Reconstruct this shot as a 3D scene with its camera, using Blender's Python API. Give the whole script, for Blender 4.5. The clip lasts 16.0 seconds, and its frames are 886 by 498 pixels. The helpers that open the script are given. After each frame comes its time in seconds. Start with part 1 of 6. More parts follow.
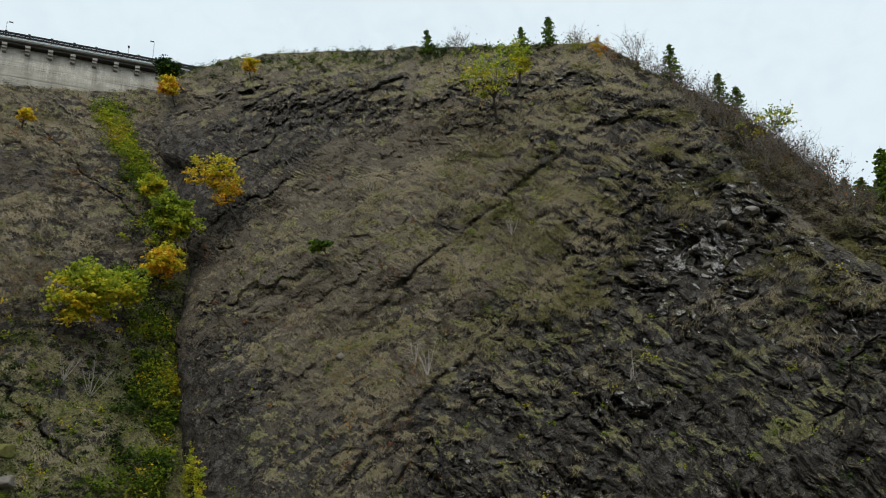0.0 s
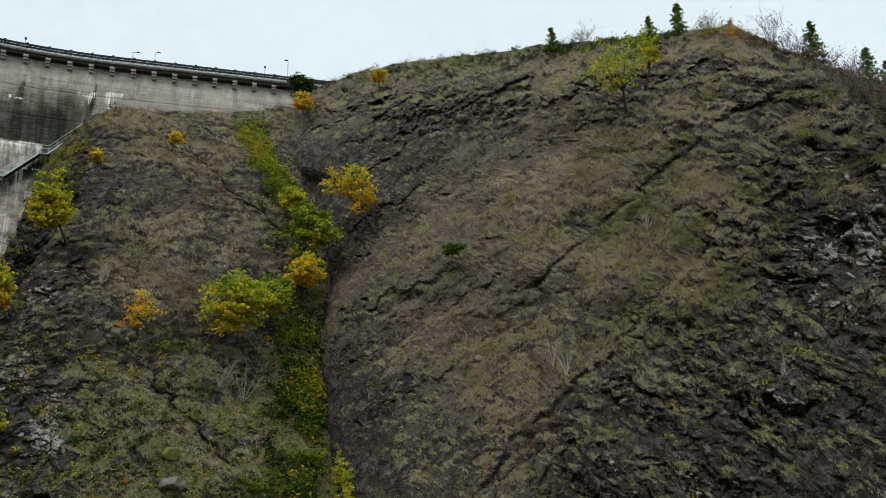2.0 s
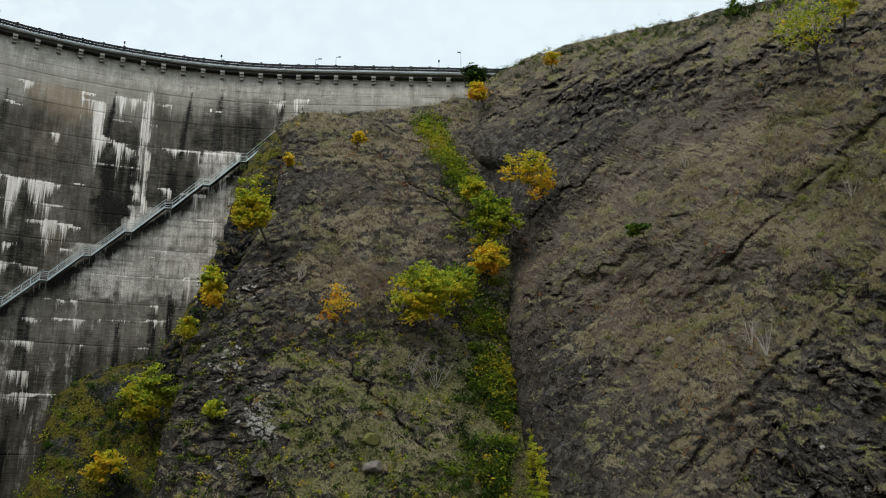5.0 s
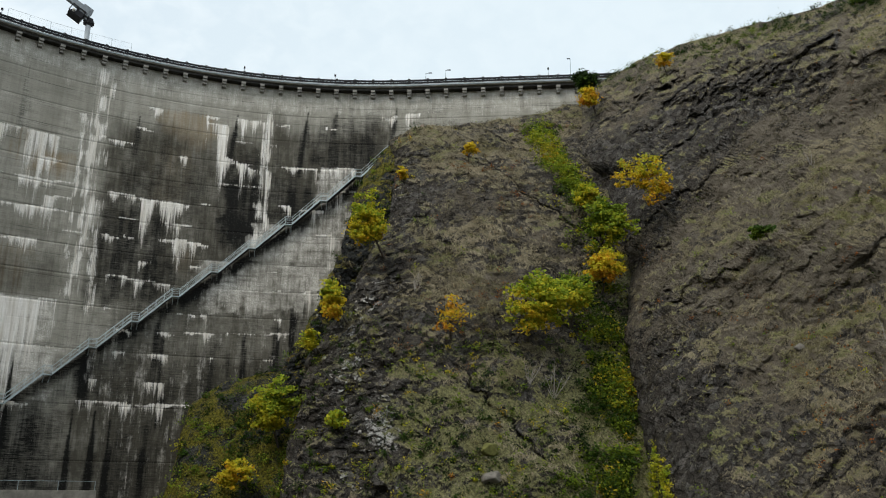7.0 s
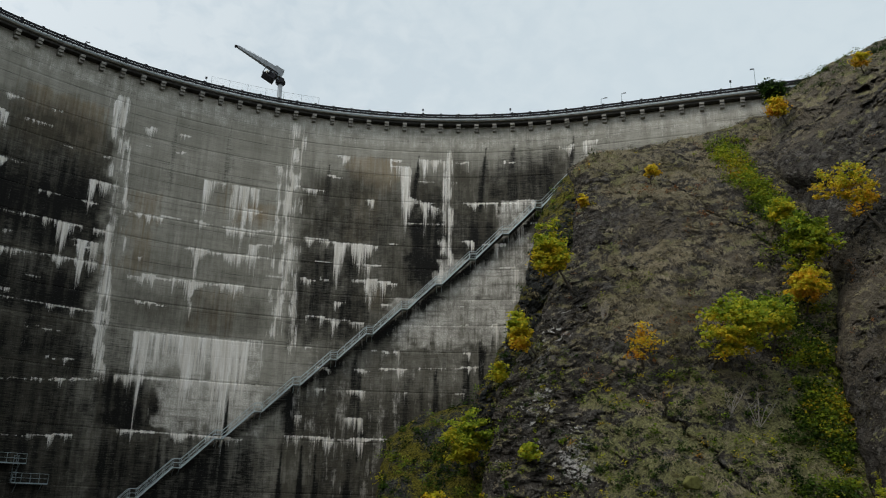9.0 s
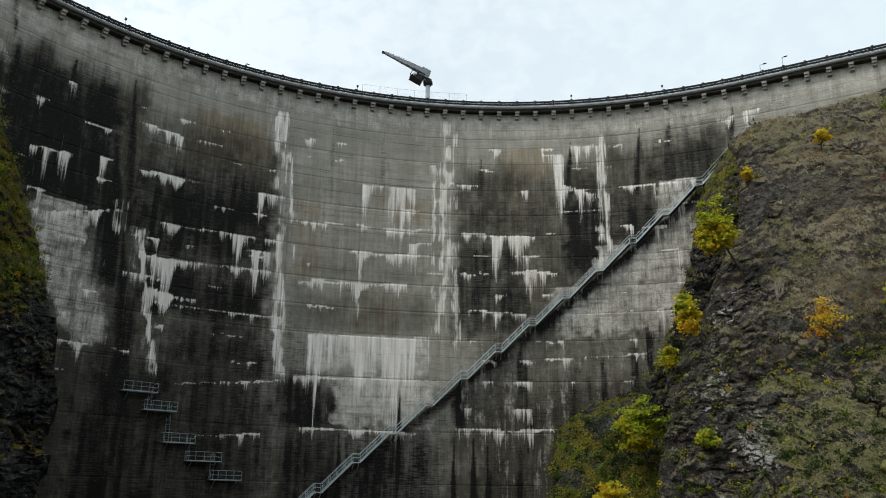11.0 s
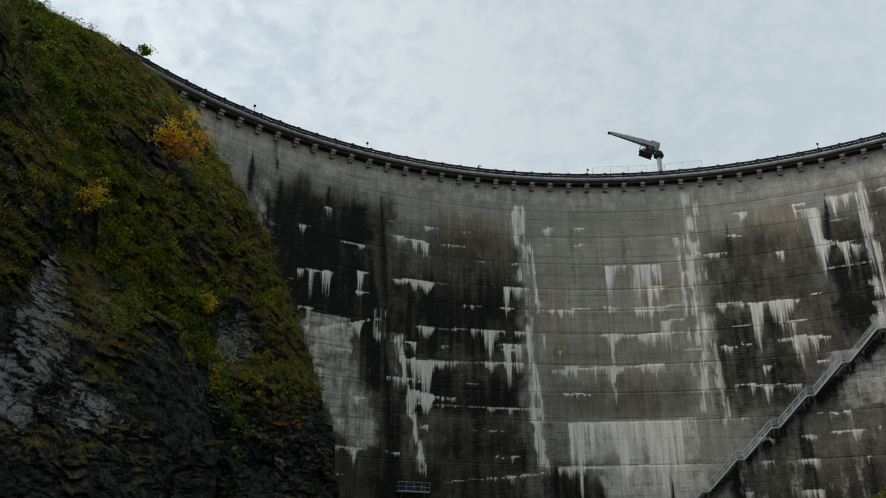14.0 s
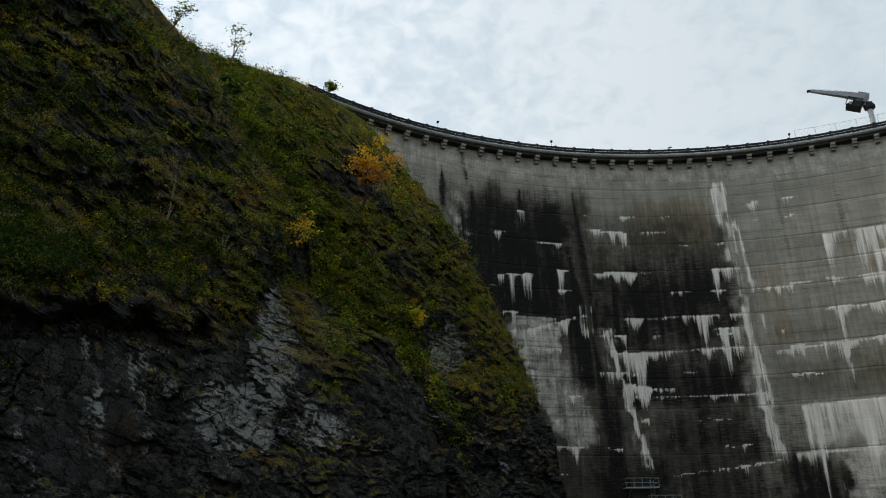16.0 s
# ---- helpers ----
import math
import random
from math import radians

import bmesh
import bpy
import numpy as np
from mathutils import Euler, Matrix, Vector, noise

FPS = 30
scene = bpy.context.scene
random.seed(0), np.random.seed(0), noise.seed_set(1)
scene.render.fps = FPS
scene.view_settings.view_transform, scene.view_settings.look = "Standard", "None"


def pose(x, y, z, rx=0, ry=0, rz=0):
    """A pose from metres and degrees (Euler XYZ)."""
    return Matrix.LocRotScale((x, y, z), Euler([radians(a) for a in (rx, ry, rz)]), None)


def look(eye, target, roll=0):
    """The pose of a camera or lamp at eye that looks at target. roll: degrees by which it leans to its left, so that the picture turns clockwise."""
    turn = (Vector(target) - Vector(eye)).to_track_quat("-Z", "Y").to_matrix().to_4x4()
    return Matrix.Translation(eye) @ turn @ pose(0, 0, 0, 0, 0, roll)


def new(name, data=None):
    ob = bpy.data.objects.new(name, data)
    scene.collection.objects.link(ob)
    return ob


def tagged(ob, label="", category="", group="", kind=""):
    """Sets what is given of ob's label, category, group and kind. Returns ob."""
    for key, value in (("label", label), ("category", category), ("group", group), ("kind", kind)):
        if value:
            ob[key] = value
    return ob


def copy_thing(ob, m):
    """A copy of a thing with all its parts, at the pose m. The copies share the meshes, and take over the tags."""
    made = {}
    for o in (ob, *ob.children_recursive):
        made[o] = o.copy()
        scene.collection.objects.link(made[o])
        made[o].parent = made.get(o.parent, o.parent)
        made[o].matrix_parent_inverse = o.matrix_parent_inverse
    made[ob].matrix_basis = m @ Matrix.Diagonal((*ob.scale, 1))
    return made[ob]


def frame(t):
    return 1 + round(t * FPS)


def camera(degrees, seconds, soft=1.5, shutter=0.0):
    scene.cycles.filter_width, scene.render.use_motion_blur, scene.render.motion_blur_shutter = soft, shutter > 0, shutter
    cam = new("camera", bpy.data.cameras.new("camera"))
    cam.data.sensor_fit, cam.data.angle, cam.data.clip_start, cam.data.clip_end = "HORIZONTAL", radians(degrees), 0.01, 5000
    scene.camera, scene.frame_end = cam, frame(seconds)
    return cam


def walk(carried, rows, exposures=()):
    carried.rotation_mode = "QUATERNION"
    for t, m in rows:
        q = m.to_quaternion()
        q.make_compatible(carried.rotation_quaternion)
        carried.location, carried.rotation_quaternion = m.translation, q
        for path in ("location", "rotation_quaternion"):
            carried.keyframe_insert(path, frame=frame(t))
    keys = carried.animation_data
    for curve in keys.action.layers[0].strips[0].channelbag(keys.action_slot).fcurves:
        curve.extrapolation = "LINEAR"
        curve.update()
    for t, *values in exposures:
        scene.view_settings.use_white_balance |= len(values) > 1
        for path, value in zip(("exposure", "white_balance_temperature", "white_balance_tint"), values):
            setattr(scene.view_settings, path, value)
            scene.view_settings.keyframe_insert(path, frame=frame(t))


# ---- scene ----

EYE = (0.0, 0.0, 14.0)          # hovering over the gorge floor, 60 m below the crest
cam = camera(55.32, 16.0, soft=1.0, shutter=0.2)
PATH = [
    (0, pose(*EYE, 106.09, 0.67, -61.40)),
    (0.5, pose(*EYE, 106.13, 0.63, -58.77)),
    (1, pose(*EYE, 106.17, 0.54, -56.44)),
    (1.5, pose(*EYE, 106.21, 0.57, -54.17)),
    (2, pose(*EYE, 106.26, 0.51, -52.07)),
    (2.5, pose(*EYE, 106.27, 0.50, -49.67)),
    (3, pose(*EYE, 106.27, 0.49, -47.26)),
    (3.5, pose(*EYE, 106.54, 0.47, -45.03)),
    (4, pose(*EYE, 106.53, 0.18, -42.93)),
    (6.5, pose(*EYE, 104.52, -0.17, -34.00)),
    (7, pose(*EYE, 105.98, -0.59, -31.62)),
    (7.5, pose(*EYE, 107.54, -0.88, -29.14)),
    (8, pose(*EYE, 108.27, -1.02, -25.79)),
    (8.5, pose(*EYE, 108.27, -1.16, -22.28)),
    (9, pose(*EYE, 107.88, -1.19, -18.86)),
    (11.5, pose(*EYE, 107.36, -0.60, -5.08)),
    (12, pose(*EYE, 109.52, -0.62, -2.73)),
    (12.5, pose(*EYE, 111.29, -0.45, -0.18)),
    (13, pose(*EYE, 112.47, -0.30, 3.02)),
    (13.5, pose(*EYE, 112.92, -0.09, 6.50)),
    (14, pose(*EYE, 112.95, 0.18, 10.25)),
    (14.5, pose(*EYE, 112.99, 0.50, 13.97)),
    (15, pose(*EYE, 113.05, 0.85, 17.69)),
    (15.5, pose(*EYE, 113.13, 1.17, 21.42)),
    (16, pose(*EYE, 113.22, 1.48, 25.24)),
]
EXPOSURES = [(0, 0.04), (2, 0.07), (4, 0.06), (6.5, 0.24), (7, 0.12), (7.5, -0.2), (8, -0.29), (8.5, -0.32), (9, -0.24), (11.5, 0.14), (12, 0.02), (12.5, -0.14), (13, -0.3), (14, -0.4), (15, -0.36), (16, -0.24)]      # the camera's automatic exposure, in stops
walk(cam, PATH, EXPOSURES)

# ---- world and sun: thin high overcast, the veiled sun over the shaded bank ----
SUN_EL, SUN_AZ = radians(50), radians(116)      # azimuth to the left of +y

world = bpy.data.worlds.new("overcast_sky")
scene.world = world
world.use_nodes = True
wn, wl = world.node_tree.nodes, world.node_tree.links
wn.clear()
w_out, w_bg, w_mix = wn.new("ShaderNodeOutputWorld"), wn.new("ShaderNodeBackground"), wn.new("ShaderNodeMix")
w_sky, w_tc, w_map = wn.new("ShaderNodeTexSky"), wn.new("ShaderNodeTexCoord"), wn.new("ShaderNodeMapping")
w_n1, w_n2, w_ramp, w_cov, w_add = (wn.new("ShaderNodeTexNoise"), wn.new("ShaderNodeTexNoise"), wn.new("ShaderNodeValToRGB"),
                                    wn.new("ShaderNodeMapRange"), wn.new("ShaderNodeMath"))
w_sky.sky_type, w_sky.sun_disc = "NISHITA", False
w_sky.sun_elevation, w_sky.sun_rotation = SUN_EL, -SUN_AZ
w_sky.air_density, w_sky.dust_density = 1.0, 2.0
w_map.inputs["Scale"].default_value = (3.0, 3.0, 4.2)
w_n1.inputs["Scale"].default_value, w_n1.inputs["Detail"].default_value = 1.3, 3.0
w_n2.inputs["Scale"].default_value, w_n2.inputs["Detail"].default_value = 11.0, 3.5
w_add.operation = "MULTIPLY_ADD"
w_add.inputs[1].default_value = 1.1
w_cov.inputs["From Min"].default_value, w_cov.inputs["From Max"].default_value = 0.84, 1.18
w_ramp.color_ramp.elements[0].position, w_ramp.color_ramp.elements[0].color = 0.0, (6.5, 7.55, 8.5, 1)
w_ramp.color_ramp.elements[1].position, w_ramp.color_ramp.elements[1].color = 1.0, (9.3, 9.9, 10.3, 1)
w_bg.inputs["Strength"].default_value = 0.1
w_mix.data_type = "RGBA"
w_mix.inputs["Factor"].default_value = 0.9
wl.new(w_tc.outputs["Generated"], w_map.inputs["Vector"])
wl.new(w_map.outputs["Vector"], w_n1.inputs["Vector"])
wl.new(w_map.outputs["Vector"], w_n2.inputs["Vector"])
w_n2.inputs["Distortion"].default_value = 0.4
wl.new(w_n2.outputs["Fac"], w_add.inputs[0])
wl.new(w_n1.outputs["Fac"], w_add.inputs[2])
wl.new(w_add.outputs[0], w_cov.inputs["Value"])
wl.new(w_cov.outputs["Result"], w_ramp.inputs["Fac"])
wl.new(w_sky.outputs["Color"], w_mix.inputs["A"])
# the cloud glows towards the veiled sun
w_dot, w_lift, w_glow = wn.new("ShaderNodeVectorMath"), wn.new("ShaderNodeMapRange"), wn.new("ShaderNodeVectorMath")
w_dot.operation, w_glow.operation = "DOT_PRODUCT", "SCALE"
w_dot.inputs[1].default_value = (-math.sin(SUN_AZ), math.cos(SUN_AZ), 0.0)
w_lift.interpolation_type = "SMOOTHSTEP"
w_lift.inputs["From Min"].default_value, w_lift.inputs["From Max"].default_value = -0.5, 0.9
w_lift.inputs["To Min"].default_value, w_lift.inputs["To Max"].default_value = 1.0, 1.6
wl.new(w_tc.outputs["Generated"], w_dot.inputs[0])
wl.new(w_dot.outputs["Value"], w_lift.inputs["Value"])
w_veil, w_soft = wn.new("ShaderNodeMix"), wn.new("ShaderNodeMapRange")
w_veil.data_type = "RGBA"
w_veil.inputs["A"].default_value = (7.9, 9.05, 9.6, 1)
w_soft.inputs["From Min"].default_value, w_soft.inputs["From Max"].default_value = -0.75, 0.35
w_soft.inputs["To Min"].default_value, w_soft.inputs["To Max"].default_value = 0.12, 1.0
wl.new(w_dot.outputs["Value"], w_soft.inputs["Value"])
wl.new(w_soft.outputs["Result"], w_veil.inputs["Factor"])
wl.new(w_ramp.outputs["Color"], w_veil.inputs["B"])
wl.new(w_veil.outputs["Result"], w_glow.inputs[0])
wl.new(w_lift.outputs["Result"], w_glow.inputs["Scale"])
wl.new(w_glow.outputs["Vector"], w_mix.inputs["B"])
wl.new(w_mix.outputs["Result"], w_bg.inputs["Color"])
wl.new(w_bg.outputs["Background"], w_out.inputs["Surface"])

sun = new("sun", bpy.data.lights.new("sun", "SUN"))
sun.data.energy, sun.data.angle, sun.data.color = 1.6, radians(22), (1.0, 0.93, 0.82)
sun.matrix_world = look((0, 0, 200), Vector((0, 0, 200)) - Vector((-math.sin(SUN_AZ) * math.cos(SUN_EL), math.cos(SUN_AZ) * math.cos(SUN_EL), math.sin(SUN_EL))))


# ---- helpers of the scene ----
def part(name, bm, material, parent=None, label=""):
    """Links a bmesh as one mesh object, under a thing or a part."""
    me = bpy.data.meshes.new(name)
    bm.to_mesh(me)
    bm.free()
    return part_mesh(name, me, material, parent, label)


def part_mesh(name, me, material, parent=None, label=""):
    ob = new(name, me)
    if material is not None and not me.materials:
        me.materials.append(material)
    if parent is not None:
        ob.parent = parent
    if label:
        tagged(ob, label)
    return ob


def raw(name, verts, faces, smooth=False):
    """A mesh from arrays of corners and of quads or triangles."""
    me = bpy.data.meshes.new(name)
    verts, faces = np.asarray(verts, np.float32), np.asarray(faces, np.int32)
    n = faces.shape[1]
    me.vertices.add(len(verts))
    me.vertices.foreach_set("co", verts.ravel())
    me.loops.add(faces.size)
    me.loops.foreach_set("vertex_index", faces.ravel())
    me.polygons.add(len(faces))
    me.polygons.foreach_set("loop_start", np.arange(0, faces.size, n, dtype=np.int32))
    me.polygons.foreach_set("loop_total", np.full(len(faces), n, np.int32))
    me.polygons.foreach_set("use_smooth", np.full(len(faces), smooth, bool))
    me.update(calc_edges=True)
    return me


def grid_faces(nu, nv):
    i = np.arange((nu - 1) * (nv - 1))
    a = (i // (nv - 1)) * nv + i % (nv - 1)
    return np.stack([a, a + nv, a + nv + 1, a + 1], -1)


def colours(me, values, name="mix"):
    at = me.color_attributes.new(name, "FLOAT_COLOR", "POINT")
    full = np.ones((len(me.vertices), 4), np.float32)
    full[:, :values.shape[1]] = values
    at.data.foreach_set("color", full.ravel())


def box(bm, x0, y0, z0, x1, y1, z1, m=None):
    v = [bm.verts.new(p) for p in ((x0, y0, z0), (x1, y0, z0), (x1, y1, z0), (x0, y1, z0), (x0, y0, z1), (x1, y0, z1), (x1, y1, z1), (x0, y1, z1))]
    for f in ((0, 3, 2, 1), (4, 5, 6, 7), (0, 1, 5, 4), (1, 2, 6, 5), (2, 3, 7, 6), (3, 0, 4, 7)):
        bm.faces.new([v[i] for i in f])
    if m is not None:
        bmesh.ops.transform(bm, matrix=m, verts=v)
    return v


def rod(bm, a, b, r0, r1=None, n=6):
    """A tapered bar from a to b."""
    a, b = Vector(a), Vector(b)
    r1 = r0 if r1 is None else r1
    turn = (b - a).to_track_quat("Z", "Y").to_matrix()
    rings = [[bm.verts.new(p + turn @ Vector((r * math.cos(k * math.tau / n), r * math.sin(k * math.tau / n), 0))) for k in range(n)]
             for p, r in ((a, r0), (b, r1))]
    for k in range(n):
        bm.faces.new((rings[0][k], rings[0][(k + 1) % n], rings[1][(k + 1) % n], rings[1][k]))
    bm.faces.new(rings[0][::-1])
    bm.faces.new(rings[1])


# numpy value noise, for large meshes
def _hash(i, j, k, seed):
    h = (i * 374761393 + j * 668265263 + k * 2147483647 + seed * 1274126177) & 0xFFFFFFFF
    h = ((h ^ (h >> 13)) * 1274126177) & 0xFFFFFFFF
    return ((h ^ (h >> 16)) & 0xFFFFFF) / float(0xFFFFFF)


def vnoise(p, seed=0):
    """Smooth value noise in 0..1 at the rows of p."""
    q = np.floor(p).astype(np.int64)
    f = p - q
    f = f * f * f * (f * (f * 6 - 15) + 10)
    out = 0
    for a in (0, 1):
        for b in (0, 1):
            for c in (0, 1):
                w = (f[:, 0] if a else 1 - f[:, 0]) * (f[:, 1] if b else 1 - f[:, 1]) * (f[:, 2] if c else 1 - f[:, 2])
                out = out + w * _hash(q[:, 0] + a, q[:, 1] + b, q[:, 2] + c, seed)
    return out


def fbm(p, octaves=4, seed=0, gain=0.5):
    out, amp, total = 0, 1.0, 0.0
    for o in range(octaves):
        out = out + amp * vnoise(p * 2.03 ** o + 17.3 * o, seed + o)
        total += amp
        amp *= gain
    return out / total


def ridged(p, octaves=4, seed=0):
    out, amp, total = 0, 1.0, 0.0
    for o in range(octaves):
        out = out + amp * (1 - np.abs(2 * vnoise(p * 2.1 ** o + 9.7 * o, seed + o) - 1))
        total += amp
        amp *= 0.5
    return out / total


def cells(p, seed=0):
    """Nearest and second nearest feature distance, a random value per cell, and the height of a randomly tilted facet."""
    q = np.floor(p).astype(np.int64)
    d1, d2, val, tip = np.full(len(p), 9.0), np.full(len(p), 9.0), np.zeros(len(p)), np.zeros(len(p))
    for a in (-1, 0, 1):
        for b in (-1, 0, 1):
            for c in (-1, 0, 1):
                i, j, k = q[:, 0] + a, q[:, 1] + b, q[:, 2] + c
                h = (_hash(i, j, k, seed) * 0xFFFFFF).astype(np.int64)
                r = (_hash(k, i, j, seed + 3) * 0xFFFFFF).astype(np.int64)
                off = p - np.stack([i + (h & 255) / 255, j + (h >> 8 & 255) / 255, k + (h >> 16) / 255], -1)
                d = np.sqrt((off * off).sum(1))
                near = d < d1
                d2 = np.where(near, d1, np.minimum(d2, d))
                val = np.where(near, (r & 63) / 63, val)
                slope = off[:, 0] * ((r >> 6 & 63) / 63 - 0.5) + off[:, 1] * ((r >> 12 & 63) / 63 - 0.5) + off[:, 2] * ((r >> 18) / 63 - 0.35)
                tip = np.where(near, slope, tip)
                d1 = np.where(near, d, d1)
    return d1, d2, val, tip


def smooth(a, b, x):
    t = np.clip((x - a) / (b - a), 0, 1)
    return t * t * (3 - 2 * t)


def direction(az):
    """Plan direction of a bearing, in degrees to the left of +y."""
    return np.stack([-np.sin(np.radians(az)), np.cos(np.radians(az))], -1)


# ---- materials ----
class Nodes:
    """A short way to write node materials."""
    def __init__(self, name, rough=0.9):
        self.m = bpy.data.materials.new(name)
        self.m.use_nodes = True
        self.t = self.m.node_tree
        self.b = self.t.nodes["Principled BSDF"]
        self.b.inputs["Roughness"].default_value = rough
        self.b.inputs["Specular IOR Level"].default_value = 0.08

    def node(self, kind, props=(), **inputs):
        n = self.t.nodes.new("ShaderNode" + kind)
        for k, v in props:
            if k == "operation":
                n.operation = v
            elif k == "feature":
                n.feature = v
            elif k == "data_type":
                n.data_type = v
            elif k == "blend_type":
                n.blend_type = v
            elif k == "uv_map":
                n.uv_map = v
            elif k == "attribute_name":
                n.attribute_name = v
            elif k == "bands_direction":
                n.bands_direction = v
            elif k == "wave_profile":
                n.wave_profile = v
        for k, v in inputs.items():
            self.put(n, k.replace("_", " "), v)
        return n

    def put(self, n, key, v):
        s = n.inputs[int(key)] if key.isdigit() else n.inputs[key]
        if isinstance(v, bpy.types.NodeSocket):
            self.t.links.new(v, s)
        else:
            s.default_value = v

    def coord(self, scale=(1, 1, 1), rot=(0, 0, 0), which="Object"):
        c = self.node("TexCoord")
        m = self.node("Mapping")
        m.inputs["Scale"].default_value, m.inputs["Rotation"].default_value = scale, rot
        self.t.links.new(c.outputs[which], m.inputs["Vector"])
        return m.outputs["Vector"]

    def noise(self, vec, scale, detail=4.0, rough=0.55, out="Fac"):
        return self.node("TexNoise", Vector=vec, Scale=scale, Detail=detail, Roughness=rough).outputs[out]

    def ramp(self, fac, *stops):
        n = self.node("ValToRGB", Fac=fac)
        e = n.color_ramp.elements
        while len(e) < len(stops):
            e.new(0.5)
        for el, (p, c) in zip(e, stops):
            el.position, el.color = p, (*c, 1) if len(c) == 3 else c
        return n.outputs["Color"]

    def mixc(self, fac, a, b, blend="MIX"):
        n = self.node("Mix", (("data_type", "RGBA"), ("blend_type", blend)))
        for sock, v in ((n.inputs[0], fac), (n.inputs[6], a), (n.inputs[7], b)):
            if isinstance(v, bpy.types.NodeSocket):
                self.t.links.new(v, sock)
            else:
                sock.default_value = (*v, 1) if isinstance(v, tuple) and len(v) == 3 else v
        return n.outputs[2]

    def math(self, op, a, b=0.0, c=0.0):
        n = self.node("Math", (("operation", op),))
        for i, v in enumerate((a, b, c)):
            self.put(n, str(i), v)
        return n.outputs[0]

    def rng(self, v, a, b, c=0.0, d=1.0):
        return self.node("MapRange", Value=v, From_Min=a, From_Max=b, To_Min=c, To_Max=d).outputs[0]

    def attr(self, name):
        n = self.node("Attribute", (("attribute_name", name),))
        s = self.node("SeparateColor", Color=n.outputs["Color"])
        return s.outputs[0], s.outputs[1], s.outputs[2], n.outputs["Alpha"]

    def done(self, colour=None, height=None, bump=0.5, dist=0.1, rough=None):
        if colour is not None:
            self.put(self.b, "Base Color", colour)
        if rough is not None:
            self.put(self.b, "Roughness", rough)
        if height is not None:
            bp = self.node("Bump", Height=height, Strength=bump, Distance=dist)
            self.t.links.new(bp.outputs["Normal"], self.b.inputs["Normal"])
        return self.m


def cliff_material(name, rock_a, rock_b, pale, grass_a, grass_b, moss_a, moss_b, soil, comb):
    """Basalt with dry grass, moss and bare earth, laid where the mesh says (red grass, green moss, blue earth, alpha pale rock)."""
    k = Nodes(name, 0.92)
    p = k.coord()
    g, m, s, w = k.attr("mix")
    n_big, n_mid, n_fine, n_grit = k.noise(p, 0.12, 4), k.noise(p, 0.9, 7, 0.7), k.noise(p, 4.0, 7, 0.75), k.noise(p, 14.0, 4, 0.7)
    warp = k.node("VectorMath", (("operation", "ADD"),))
    k.t.links.new(p, warp.inputs[0])
    k.t.links.new(k.noise(p, 1.1, 3, 0.6, "Color"), warp.inputs[1])
    vor = k.node("TexVoronoi", (("feature", "DISTANCE_TO_EDGE"),), Vector=warp.outputs[0], Scale=0.75)
    vor2 = k.node("TexVoronoi", (("feature", "DISTANCE_TO_EDGE"),), Vector=warp.outputs[0], Scale=2.4)
    face = k.node("TexVoronoi", Vector=warp.outputs[0], Scale=1.6)
    tone = k.node("SeparateColor", Color=face.outputs["Color"]).outputs[0]
    rock = k.mixc(k.rng(n_mid, 0.32, 0.66), rock_a, rock_b)
    rock = k.mixc(k.math("MULTIPLY", k.rng(tone, 0.55, 1.0), 0.45), rock, tuple(0.5 * (a_ + b_) for a_, b_ in zip(rock_b, pale)))
    rock = k.mixc(k.math("MULTIPLY", k.rng(n_fine, 0.57, 0.74), 0.45), rock, pale)
    rock = k.mixc(k.math("MULTIPLY", k.rng(n_grit, 0.62, 0.42), 0.6), rock, tuple(0.35 * c for c in rock_a))
    spots = k.rng(k.math("ADD", w, k.math("MULTIPLY", k.math("SUBTRACT", n_fine, 0.5), 1.8)), 0.5, 0.75)
    rock = k.mixc(spots, rock, pale)
    crack = k.math("MULTIPLY", k.rng(vor.outputs["Distance"], 0.0, 0.04), k.rng(vor2.outputs["Distance"], 0.0, 0.045, 0.45, 1.0))
    rock = k.mixc(crack, tuple(0.25 * c for c in rock_a), rock)
    wob = k.math("ADD", k.math("MULTIPLY", k.math("SUBTRACT", n_mid, 0.5), 1.3), k.math("ADD", k.math("MULTIPLY", k.math("SUBTRACT", n_fine, 0.5), 1.3), k.math("MULTIPLY", k.math("SUBTRACT", n_grit, 0.5), 0.8)))
    earth = k.mixc(k.rng(n_mid, 0.35, 0.65), soil, tuple(0.5 * c for c in soil))
    earth = k.mixc(k.math("MULTIPLY", k.rng(n_grit, 0.5, 0.7), 0.4), earth, tuple(0.4 * c for c in soil))
    col = k.mixc(k.rng(k.math("ADD", s, wob), 0.4, 0.62), rock, earth)
    st = k.noise(k.coord((4.5, 4.5, 1.1), (0.0, comb, 0.0)), 1.6, 7, 0.75)
    gcol = k.mixc(k.rng(st, 0.36, 0.64), grass_b, grass_a)
    gcol = k.mixc(k.math("MULTIPLY", k.rng(n_big, 0.42, 0.62), 0.55), gcol, tuple(0.5 * (a_ + b_) for a_, b_ in zip(grass_b, moss_b)))
    gcol = k.mixc(k.math("MULTIPLY", k.rng(n_grit, 0.55, 0.38), 0.5), gcol, tuple(0.3 * c for c in grass_b))
    col = k.mixc(k.rng(k.math("ADD", g, wob), 0.38, 0.60), col, gcol)
    mcol = k.mixc(k.rng(n_fine, 0.38, 0.62), moss_b, moss_a)
    mcol = k.mixc(k.math("MULTIPLY", k.rng(n_grit, 0.55, 0.38), 0.6), mcol, tuple(0.3 * c for c in moss_b))
    col = k.mixc(k.rng(k.math("ADD", m, wob), 0.42, 0.6), col, mcol)
